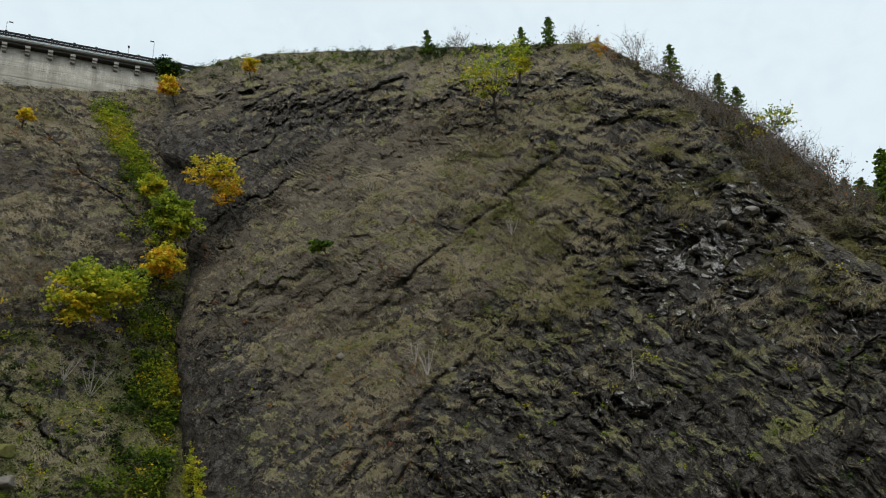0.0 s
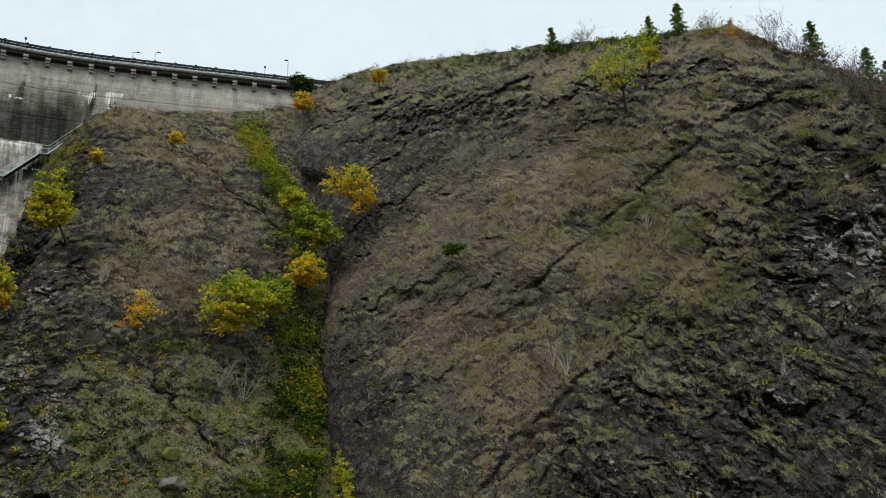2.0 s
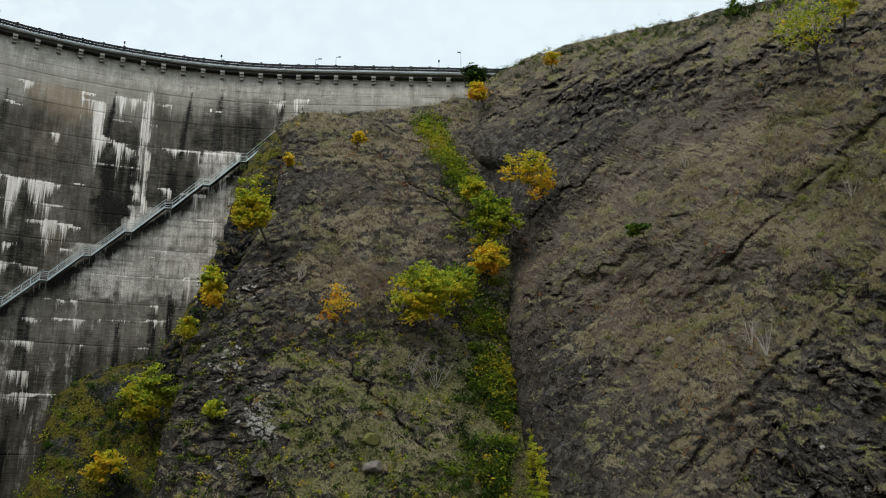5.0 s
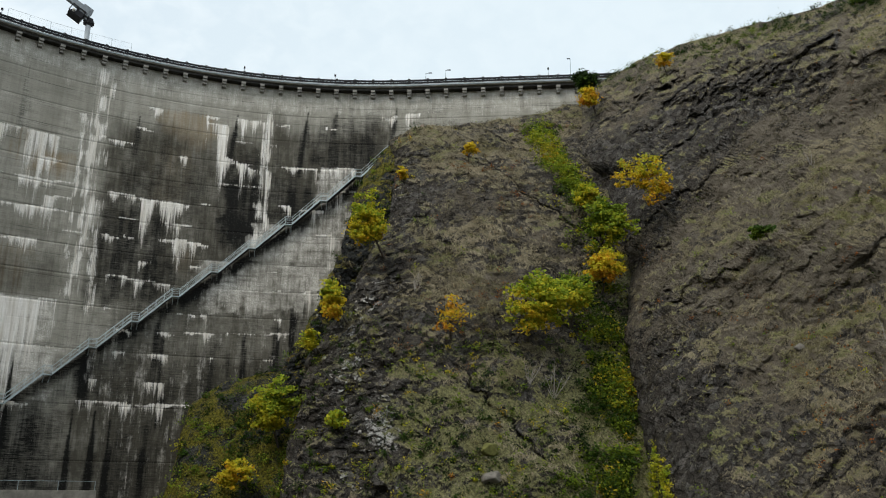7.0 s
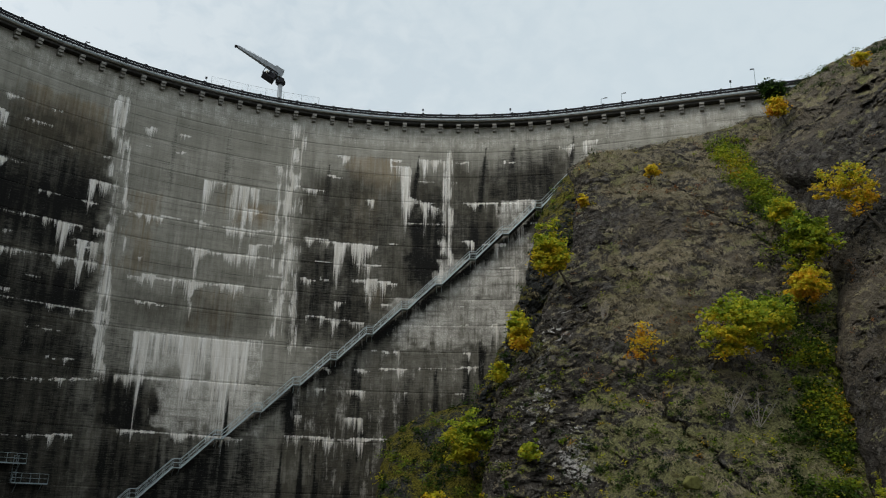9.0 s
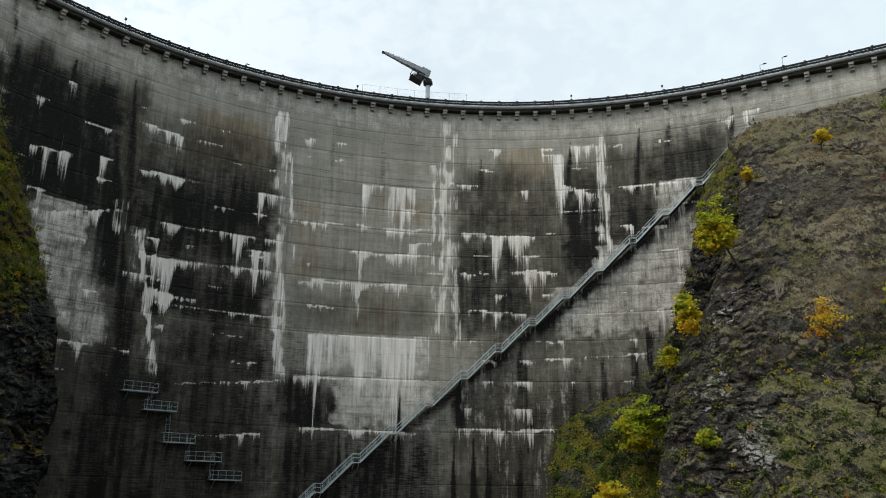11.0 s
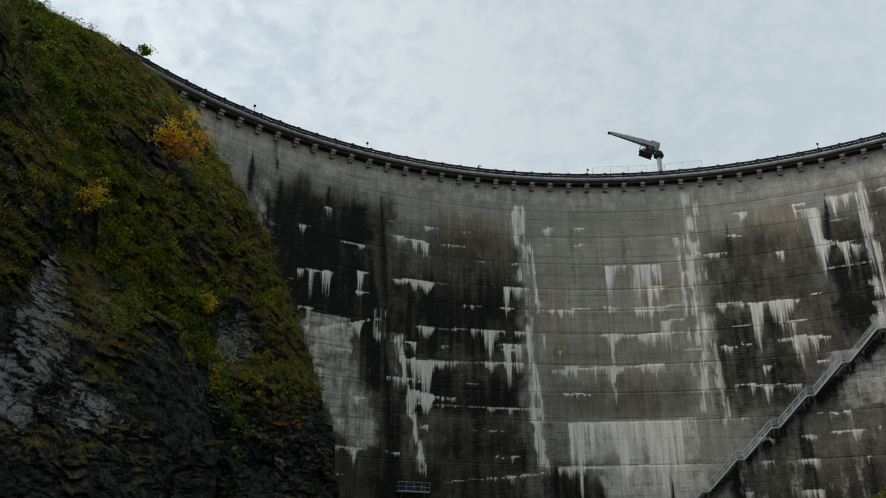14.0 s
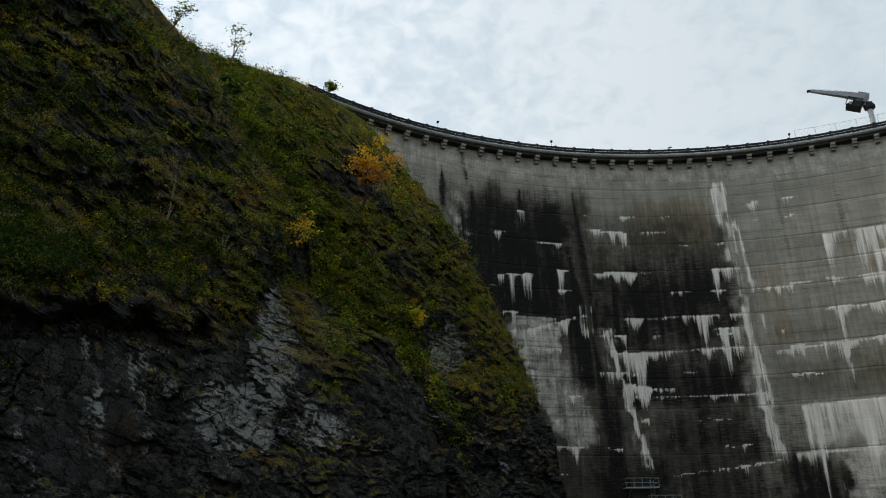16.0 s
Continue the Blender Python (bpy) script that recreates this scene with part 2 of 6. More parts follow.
    h = k.math("ADD", k.math("MULTIPLY", n_mid, 0.7), k.math("ADD", k.math("MULTIPLY", n_fine, 0.55), k.math("ADD", k.math("MULTIPLY", crack, 0.07), k.math("MULTIPLY", n_grit, 0.2))))
    return k.done(col, h, 1.0, 0.6)


def plain(name, colour, rough=0.6, metal=0.0, vary=0.25, scale=3.0, bump=0.0):
    k = Nodes(name, rough)
    k.b.inputs["Metallic"].default_value = metal
    p = k.coord()
    n, f = k.noise(p, scale, 5, 0.6), k.noise(p, scale * 9, 3)
    c = k.mixc(k.rng(n, 0.35, 0.7), colour, tuple(c * (1 - vary) for c in colour))
    c = k.mixc(k.math("MULTIPLY", k.rng(f, 0.5, 0.75), vary), c, tuple(c * 0.6 for c in colour))
    return k.done(c, f if bump else None, bump, 0.02)


def concrete_material():
    """Weathered board-marked concrete. The mesh carries calcite (red), black algae and stair shadow (green), rust
    (blue) and wet darkening (alpha).
    """
    k = Nodes("weathered_concrete", 0.85)
    wall = k.node("UVMap", (("uv_map", "wall"),)).outputs["UV"]
    def uv(sx, sy):
        m = k.node("Mapping", Vector=wall)
        m.inputs["Scale"].default_value = (sx, sy, 1)
        return m.outputs["Vector"]
    calc, algae, rust, wet = k.attr("mix")
    film = k.attr("film")[0]
    streak = k.noise(uv(2.2, 0.10), 1.0, 7, 0.7)
    fine = k.noise(uv(9.0, 0.8), 1.0, 6, 0.75)
    blot = k.noise(uv(0.25, 0.25), 1.0, 5)
    broad = k.noise(uv(0.55, 0.035), 1.0, 5, 0.6)
    grain = k.noise(uv(6, 6), 1.0, 5, 0.7)
    rows = k.noise(uv(0.12, 1.5), 1.0, 5, 0.65)
    bands = k.node("TexWave", (("bands_direction", "Y"), ("wave_profile", "SAW")), Vector=uv(1, 1), Scale=0.105, Distortion=0.6, Detail=2.0, Detail_Scale=0.3).outputs["Fac"]
    drip = k.noise(uv(3.4, 0.06), 1.0, 3, 0.6)
    thin = k.noise(uv(9.0, 0.22), 1.0, 4, 0.7)
    base = k.mixc(k.rng(blot, 0.3, 0.7), (0.40, 0.385, 0.335), (0.265, 0.255, 0.215))
    base = k.mixc(k.math("MULTIPLY", k.rng(streak, 0.42, 0.70), 0.45), base, (0.19, 0.18, 0.15))
    base = k.mixc(k.math("MULTIPLY", k.rng(rows, 0.48, 0.66), 0.35), base, (0.14, 0.133, 0.112))
    base = k.mixc(k.math("MULTIPLY", k.rng(grain, 0.55, 0.75), 0.35), base, (0.47, 0.45, 0.40))
    boards = k.noise(uv(0.5, 9.0), 1.0, 6, 0.75)
    base = k.mixc(k.math("MULTIPLY", k.rng(boards, 0.50, 0.66), 0.5), base, (0.12, 0.118, 0.10))
    base = k.mixc(k.math("MULTIPLY", k.rng(broad, 0.45, 0.62), 0.40), base, (0.165, 0.155, 0.13))
    each = k.node("ObjectInfo").outputs["Random"]
    base = k.mixc(k.math("MULTIPLY", k.rng(each, 0.4, 1.0), 0.35), base, (0.17, 0.165, 0.135))
    pours = k.node("TexWave", (("bands_direction", "Y"), ("wave_profile", "SAW")), Vector=uv(1, 1), Scale=0.33, Distortion=0.8, Detail=2.0, Detail_Scale=0.4).outputs["Fac"]
    joint = k.math("MAXIMUM", k.rng(bands, 0.94, 0.985), k.math("MULTIPLY", k.rng(pours, 0.93, 0.98), k.rng(rows, 0.42, 0.6)))
    base = k.mixc(k.math("MULTIPLY", k.math("MULTIPLY", joint, k.rng(blot, 0.3, 0.6)), 0.65), base, (0.05, 0.05, 0.045))
    r = k.rng(k.math("ADD", rust, k.math("MULTIPLY", k.math("SUBTRACT", streak, 0.5), 1.1)), 0.2, 0.75, 0.0, 0.7)
    base = k.mixc(r, base, (0.21, 0.135, 0.055))
    w = k.rng(k.math("ADD", wet, k.math("ADD", k.math("MULTIPLY", k.math("SUBTRACT", streak, 0.5), 0.8), k.math("MULTIPLY", k.math("SUBTRACT", k.noise(uv(0.9, 0.6), 1.0, 8, 0.72), 0.5), 1.0))), 0.12, 1.0, 0.0, 0.92)
    base = k.mixc(w, base, (0.046, 0.042, 0.031))
    patchy = k.noise(uv(0.7, 0.45), 1.0, 8, 0.72)
    scratch = k.noise(uv(0.55, 6.5), 1.0, 7, 0.75)
    ragged = k.math("ADD", k.math("MULTIPLY", k.math("SUBTRACT", thin, 0.5), 0.7), k.math("ADD", k.math("MULTIPLY", k.math("SUBTRACT", patchy, 0.5), 0.8), k.math("MULTIPLY", k.math("SUBTRACT", scratch, 0.5), 1.5)))
    a = k.rng(k.math("ADD", algae, ragged), 0.16, 0.74, 0.0, 0.98)
    base = k.mixc(a, base, (0.0055, 0.0054, 0.0048))
    crumbs = k.math("MULTIPLY", k.rng(k.noise(uv(3.2, 7.0), 1.0, 5, 0.8), 0.60, 0.70), k.rng(blot, 0.35, 0.6, 0.25, 0.75))
    base = k.mixc(k.math("MULTIPLY", crumbs, k.rng(algae, 0.1, 0.4)), base, (0.30, 0.285, 0.255))
    fm = k.rng(k.math("ADD", film, k.math("ADD", k.math("MULTIPLY", k.math("SUBTRACT", patchy, 0.5), 1.6), k.math("ADD", k.math("MULTIPLY", k.math("SUBTRACT", thin, 0.5), 0.8), k.math("MULTIPLY", k.math("SUBTRACT", streak, 0.5), 0.9)))), 0.38, 0.95, 0.0, 0.86)
    fm = k.math("MULTIPLY", fm, k.rng(rows, 0.64, 0.5, 0.45, 1.0))
    base = k.mixc(fm, base, k.mixc(k.rng(grain, 0.4, 0.6), (0.74, 0.71, 0.65), (0.38, 0.365, 0.32)))
    lace = k.math("ADD", k.math("MULTIPLY", k.math("SUBTRACT", drip, 0.5), 1.5), k.math("ADD", k.math("MULTIPLY", k.math("SUBTRACT", thin, 0.5), 1.2), k.math("MULTIPLY", k.math("SUBTRACT", grain, 0.5), 0.7)))
    c = k.rng(k.math("ADD", calc, lace), 0.44, 0.80, 0.0, 0.95)
    white = k.mixc(k.rng(streak, 0.38, 0.62), (0.82, 0.80, 0.76), (0.56, 0.52, 0.45))
    white = k.mixc(k.math("MULTIPLY", k.rng(fine, 0.5, 0.7), 0.5), white, (0.38, 0.37, 0.34))
    base = k.mixc(c, base, white)
    h = k.math("ADD", k.math("MULTIPLY", grain, 0.4), k.math("ADD", k.math("MULTIPLY", c, 0.5), k.math("MULTIPLY", joint, -0.6)))
    return k.done(base, h, 0.5, 0.06, k.rng(a, 0.0, 1.0, 0.85, 0.6))


# one basalt in two tones: the second has the shade in its colours
ROCK_SUNNY = cliff_material("sunlit_basalt", (0.032, 0.029, 0.026), (0.125, 0.112, 0.095), (0.46, 0.45, 0.43), (0.375, 0.325, 0.215), (0.115, 0.098, 0.067),
                            (0.29, 0.28, 0.13), (0.085, 0.084, 0.044), (0.18, 0.156, 0.12), 0.6)
ROCK_SHADY = cliff_material("shaded_basalt", (0.014, 0.015, 0.014), (0.085, 0.088, 0.086), (0.33, 0.345, 0.335), (0.42, 0.255, 0.045), (0.07, 0.050, 0.014),
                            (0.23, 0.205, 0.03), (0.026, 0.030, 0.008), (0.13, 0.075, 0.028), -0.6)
CONCRETE = concrete_material()

# ---- gorge floor ----
def make_ground():
    bm = bmesh.new()
    n = 40
    xs = [math.copysign(abs(i / n) ** 2.2 * 2500, i) for i in range(-n, n + 1)]
    v = [[bm.verts.new((x, y, 1.2 * noise.noise((x / 15, y / 15, 0)))) for y in xs] for x in xs]
    for i in range(2 * n):
        for j in range(2 * n):
            bm.faces.new((v[i][j], v[i + 1][j], v[i + 1][j + 1], v[i][j + 1]))
    ob = part("ground", bm, plain("gravel_and_scrub", (0.10, 0.09, 0.06), 0.95, vary=0.5, scale=0.2, bump=0.4))
    tagged(ob, "stony scrub-covered floor of the gorge", "ground", kind="structure")


make_ground()

# ---- cliffs: contour at the camera's height, batter, skyline and free edge, by bearing ----
Z0 = EYE[2]


def cliff(name, label, mat, far_az, base, lean, sky, edge, seed, step=0.16, side=1, turn=7.0, relief=1.0, back=45.0, paint=None, depth=None, strike=0.35, rift_lean=1.0, lumps=1.0, rock_below=None, calm=None, tuft=1.05, stretch=1.0, clad=None, droop=0.0, blocky=1.0):
    """base, sky: (bearing, metres) and (bearing, rise in degrees); edge: (rise, bearing) of the free edge; far_az: the other end."""
    b_az, b_d = np.array(sorted(base)).T
    s_az, s_el = np.array(sorted(sky)).T
    e_el, e_az = np.array(sorted(edge)).T
    width = abs(far_az - e_az.mean())
    mean_d = b_d.mean() * 1.15
    nu, nv = int(np.radians(width) * mean_d / step), int(0.95 * mean_d * (np.tan(np.radians(s_el.mean())) + 0.25) / step)
    u, v = np.meshgrid(np.linspace(0, 1, nu), np.linspace(0, 1, nv), indexing="ij")
    u, v = u.ravel(), v.ravel()
    el = -14 + v * 40
    for _ in range(6):
        az = np.interp(el, e_el, e_az) * (1 - u) + far_az * u
        el = -14 + v * (np.interp(az, s_az, s_el) + 14)
    def soft_interp(x, xs, ys, w=2.0):
        return sum(np.interp(x + o * w, xs, ys) for o in (-1, -0.5, 0, 0.5, 1)) / 5
    t = np.tan(np.radians(el))
    d0 = soft_interp(az, b_az, b_d)
    rho = d0 / (1 - lean * t)
    # the free edge turns away from the viewer; the brow rounds over
    arc = u * width * np.pi / 180 * mean_d
    rho = rho + turn * (1 - np.sqrt(np.clip(1 - (1 - np.clip(arc / turn, 0, 1)) ** 2, 0, 1)))
    brow = np.clip((v - 0.9) / 0.1, 0, 1)
    rho = rho + 5.0 * brow ** 2
    if depth is not None:
        rho = rho + depth(az, el)
    dirs = direction(az)
    pos = np.stack([dirs[:, 0] * rho, dirs[:, 1] * rho, Z0 + rho * t], -1)
    # relief, strongest inside the outline
    inner = smooth(0, 0.03, v) * (0.25 + 0.75 * smooth(0, 0.05, 1 - v))
    along = -np.radians(az) * mean_d          # metres to the right
    bend = 0 if callable(strike) else strike * (1 + 0.8 * (fbm(pos / 25, 2, seed + 5) - 0.5))
    fold = strike(along) if callable(strike) else bend * along
    tilt = np.stack([along + 0.3 * pos[:, 2], rho, pos[:, 2] + fold], -1)
    quiet = 1.0 if calm is None else 1 - 0.85 * np.clip(calm(az, el), 0, 1)
    wob = np.stack([vnoise(pos / 1.7, seed + 31), vnoise(pos / 1.7, seed + 32), vnoise(pos / 1.7, seed + 33)], -1)
    big = fbm(pos / 16, 3, seed) - 0.5
    ledge = ridged((tilt + 1.5 * wob) / np.array([7.0, 7.0, 2.8]), 4, seed + 10) - 0.6
    warp = tilt + 1.6 * wob
    d1, d2, val, tip = cells(warp / np.array([2.9, 2.9, 1.9]), seed + 20)
    c1, c2, cval, ctip = cells(warp / np.array([tuft * stretch, tuft * stretch, 0.78 * tuft / stretch ** 0.5]), seed + 40)
    warp_fine = tilt + 0.5 * np.stack([vnoise(pos / 0.6, seed + 34), vnoise(pos / 0.6, seed + 35), vnoise(pos / 0.6, seed + 36)], -1)
    f1, f2, fval, ftip = cells(warp_fine / np.array([0.62, 0.62, 0.45]), seed + 45)
    rocky = smooth(0.36, 0.64, fbm(tilt / np.array([6.5, 6.5, 3.6]) + 3.1, 5, seed + 50, 0.6))
    if rock_below is not None:
        rocky = np.maximum(rocky, smooth(rock_below + 4, rock_below - 3, el + 9 * (fbm(pos / 8, 3, seed + 55) - 0.5)))
    covered = 0 * az if clad is None else np.clip(clad(az, el) + 1.2 * (fbm(pos / 4, 3, seed + 57) - 0.5), 0, 1)
    rocky = rocky * (1 - 0.85 * covered)
    block = (val - 0.5) * 1.0 + 1.9 * tip - 0.5 * (1 - smooth(0, 0.09, d2 - d1)) + (cval - 0.5) * 0.35 + 0.8 * ctip + 0.22 * (fval - 0.5) + 0.55 * ftip - 0.22 * (1 - smooth(0, 0.16, f2 - f1))
    cushion = lumps * 0.55 * np.clip(1 - c1 ** 2 * 1.6, -0.3, 1) * smooth(0.25, 0.45, cval) + lumps * 0.24 * np.clip(1 - f1 ** 2 * 1.8, -0.2, 1) * smooth(0.3, 0.5, fval)
    # hanging mats: each swells towards its lower edge and is undercut below
    mat_at = tilt[:, 2] / 2.1 + 4.5 * fbm(pos / np.array([3.2, 3.2, 3.6]), 3, seed + 58) + 0.5 * wob[:, 0]
    sag = droop * covered * (1 - mat_at % 1.0) ** 1.6 * smooth(0.25, 0.6, vnoise(pos / 3.1, seed + 59))
    rift = np.abs(2 * vnoise(np.stack([(along - 1.1 * pos[:, 2] * rift_lean) / 9.0, (pos[:, 2] + pos[:, 0]) / 40.0, 0 * az], -1) + 0.25 * wob, seed + 77) - 1)
    rift = -0.9 * (1 - smooth(0.0, 0.09, rift)) * smooth(0.45, 0.6, vnoise(pos / 11, seed + 78))
    out = 7.0 * big + quiet * ((0.5 + 0.4 * lumps) * ledge + blocky * rocky * block + (1 - rocky) * cushion) + sag + 0.7 * (0.25 + 0.75 * quiet) * (fbm(pos / 1.1, 4, seed + 70) - 0.5) + rift
    k = 1 - out * relief * inner / np.maximum(rho, 30)
    k = np.clip(k, 0.6, 1.3)
    eye = np.array([0, 0, Z0])
    pos = eye + (pos - eye) * k[:, None]
    # small wander of the skyline and of the edge
    pos[:, 2] += smooth(0.8, 1, v) * 1.1 * (fbm(pos / 3.0, 3, seed + 80) - 0.5)
    shift = (0.3 + 0.7 * quiet) * inner * (1.7 * (fbm(pos / 2.6, 4, seed + 83) - 0.5) + 1.0 * rocky * ctip) * relief
    pos[:, 0] += shift * np.cos(np.radians(az))
    pos[:, 1] += shift * np.sin(np.radians(az))
    pos[:, 2] += (0.3 + 0.7 * quiet) * inner * 0.9 * relief * (fbm(pos / 1.9, 4, seed + 85) - 0.5)
    G = pos.reshape(nu, nv, 3)
    nrm = np.cross(np.gradient(G, axis=0), np.gradient(G, axis=1)).reshape(-1, 3)
    nz = nrm[:, 2] / (np.linalg.norm(nrm, axis=1) + 1e-9)
    nz = nz if np.median(nz) > 0 else -nz
    up = np.clip((nz - np.median(nz)) / 0.35, -1, 1)
    up = np.clip(up + 0.7 * (np.clip(1 - 1.6 * c1 ** 2, -0.3, 1) - 0.35) * (1 - rocky), -1, 1)
    mix = paint(az, el, pos, rocky, val, 0.55 * cval + 0.45 * fval, up, seed)
    mix[:, 3] = mix[:, 3] * (0.3 + 0.7 * (c2 - c1 > 0.08)) + 0.5 * (fval > 0.84) * rocky * quiet
    # plateau behind the brow and the return behind the free edge
    P, M = pos.reshape(nu, nv, 3), mix.reshape(nu, nv, -1)
    extra, emix = [], []
    for r, drop in ((1.5, -0.15), (4, -0.9), (10, -3.5), (back, -18)):
        top = P[:, -1].copy()
        dd = direction(az.reshape(nu, nv)[:, -1])
        top[:, :2] += dd * r
        top[:, 2] += drop
        extra.append(top[:, None])
        emix.append(M[:, -1:])
    P, M = np.concatenate([P, *extra], 1), np.concatenate([M, *emix], 1)
    ret, rmix = [], []
    for r in (30, 8, 2):
        side_row = P[0].copy()
        dd = side_row[:, :2] / np.linalg.norm(side_row[:, :2], axis=1)[:, None]
        side_row[:, :2] += dd * r
        side_row[:, 2] -= 0.04 * r * np.clip(side_row[:, 2] / 40, 0, 1)
        ret.append(side_row[None])
        rmix.append(M[:1])
    P, M = np.concatenate([*ret, P], 0), np.concatenate([*rmix, M], 0)
    a, b = P.shape[:2]
    faces = grid_faces(a, b)
    if side > 0:
        faces = faces[:, ::-1]
    me = raw(name, P.reshape(-1, 3), faces, False)
    colours(me, np.clip(M.reshape(-1, M.shape[-1]), 0, 1))
    ob = part_mesh(name, me, mat)
    tagged(ob, label, "cliff", kind="structure")
    return ob, (nu, nv, P[3:, :nv], M[3:, :nv])


def blob(az, el, a0, e0, ra, re):
    return np.exp(-((az - a0) / ra) ** 2 - ((el - e0) / re) ** 2)


def arch(x):
    """Beds that fold over the middle of the hill."""
    x = x - 80.0
    return 0.8 * np.sqrt(x * x + 30.0)


def slope_side(az, el):
    """One on the smooth earthy flank, nought on the blocky flank."""
    line = np.interp(el, [0, 6, 11, 16, 21, 28], [-60.2, -61.5, -65.5, -69.5, -74, -80])
    return smooth(line - 3, line + 3, az)


def paint_dome(az, el, pos, rocky, val, cval, up, seed):
    n, n2, n3 = fbm(pos / 7, 4, seed + 90), fbm(pos / 2.2, 4, seed + 95), fbm(pos / 4, 4, seed + 99)
    x = -np.radians(az) * 68
    comb = fbm(np.stack([(x + pos[:, 2]) / 9.0, (pos[:, 2] - 0.75 * x) / 1.8, 0 * x], -1), 4, seed + 97)
    left = slope_side(az + 5 * (n - 0.5), el) * smooth(29, 24, el - 8 * (n3 - 0.5) - 0.5 * (az + 60))
    crag = np.clip(blob(az, el, -82, 9, 9, 7) + 0.5 * blob(az, el, -52, 24, 6, 3) + 0.8 * blob(az, el, -47, 4, 3.5, 8) + 0.7 * blob(az, el, -46.5, 20, 3, 3), 0, 1)
    bare = blob(az, el, -80.0, 15.0, 4.5, 2.6)
    grass = 0.20 - 0.22 * smooth(11, 3, el) + 0.55 * up + 0.25 * (0.5 - rocky) + 0.9 * (cval - 0.5) + 0.35 * (n3 - 0.5) + left * (0.02 + 0.6 * (comb - 0.5)) - 0.9 * blob(az, el, -59.3, 25.5, 0.45, 3.0) - 0.40 * crag - 0.6 * bare - 0.15 * blob(az, el, -49.5, 24.5, 7.5, 3.2)
    scree = np.exp(-((el - np.interp(az, [-66, -63, -56, -52, -49], [24.5, 21.5, 17, 11.5, 8])) / 1.5) ** 2) * smooth(-67, -64, az) * smooth(-49, -51, az)
    meadow = blob(az, el, -57.2, 5.5, 2.6, 2.6) + 0.7 * blob(az, el, -59.5, 2.0, 2.4, 2.0)
    grass = grass + 0.45 * meadow + 0.12 * scree + 0.32 * blob(az, el, -68, 18.5, 5.5, 5) - 0.16 * smooth(-72, -80, az) - 0.26 * (1 - left) * smooth(15, 9, el)
    moss = 0.02 + 0.40 * up + 0.7 * (cval - 0.6) - 0.5 * bare + 1.0 * (n2 - 0.5) + 0.10 * blob(az, el, -84, 4, 6, 5) + 0.24 * blob(az, el, -67, 15, 7, 8) + 0.10 * left + 0.7 * blob(az, el, -83, 3.5, 1.6, 0.9)
    earth = 0.05 + 0.9 * (n - 0.5) - 0.25 * smooth(12, 4, el) + 0.66 * left * (1 - 1.2 * crag) + 0.6 * left * (0.5 - comb) + 1.5 * blob(az, el, -59.3, 25.5, 0.45, 3.0) + 0.55 * scree + 0.5 * blob(az, el, -60, 7, 2.2, 2.6) + 0.35 * blob(az, el, -51.5, 19.5, 2.5, 1.2) + 0.5 * blob(az, el, -87, 16, 3, 1.5) - 0.1 * blob(az, el, -49.5, 24.5, 7.5, 3.2)
    pale = 0.62 * blob(az, el, -80.0, 15.0, 4.2, 2.4) * (cval > 0.35) + 0.20 * (1 - left) * (n3 > 0.45) + 0.45 * (cval > 0.8) * (0.4 + 0.6 * crag) - 0.05
    back = shelf(az, el) / 9
    knob = blob(az, el, -43.6, 20.5, 2.2, 3.0)
    grass, earth = grass * (1 - 0.4 * back) - 0.4 * knob, earth + 0.35 * back - 0.5 * knob
    return np.stack([grass, moss - 0.3 * knob, earth, pale], -1)


def shelf(az, el):
    """The hill's shoulder lies back above a broken edge that falls to the right."""
    line = np.interp(az, [-112, -90, -87.4, -83.1, -81.3, -79.7, -76.5, -70], [8, 11.9, 14, 18.4, 21.2, 23.9, 27.2, 31])
    return 9.0 * smooth(-0.2, 0.8, el - line) * smooth(-74, -78, az)


DOME, dome_grid = cliff("cliff_dome", "rounded basalt hill with dry grass and moss", ROCK_SUNNY, -112,
    [(-112, 46), (-95, 52), (-80, 58), (-70, 64), (-60, 70), (-50, 77), (-44, 81), (-38, 83)], 0.55,
    [(-112, 12), (-90.5, 16.1), (-88.5, 17.5), (-85.6, 20.7), (-82.3, 23.7), (-79.8, 25.2), (-76.5, 27.2), (-73.4, 29.2), (-65, 29.5), (-59, 29.5), (-54, 29.1), (-49.8, 28.85), (-45.8, 27.85), (-41.2, 26.6), (-38, 25.5)],
    [(-14, -46), (-0.3, -45.4), (4.7, -44.4), (9.8, -43.8), (14.6, -44.4), (17.7, -43.2), (20.7, -42.6), (21.6, -41.2), (23.4, -40.9), (26.7, -41.4), (40, -41.5)],
    11, side=1, paint=paint_dome, depth=shelf, strike=arch, relief=0.9, lumps=0.85, tuft=1.15, blocky=1.2, calm=lambda az, el: 0.7 * slope_side(az, el) * smooth(27, 22, el))


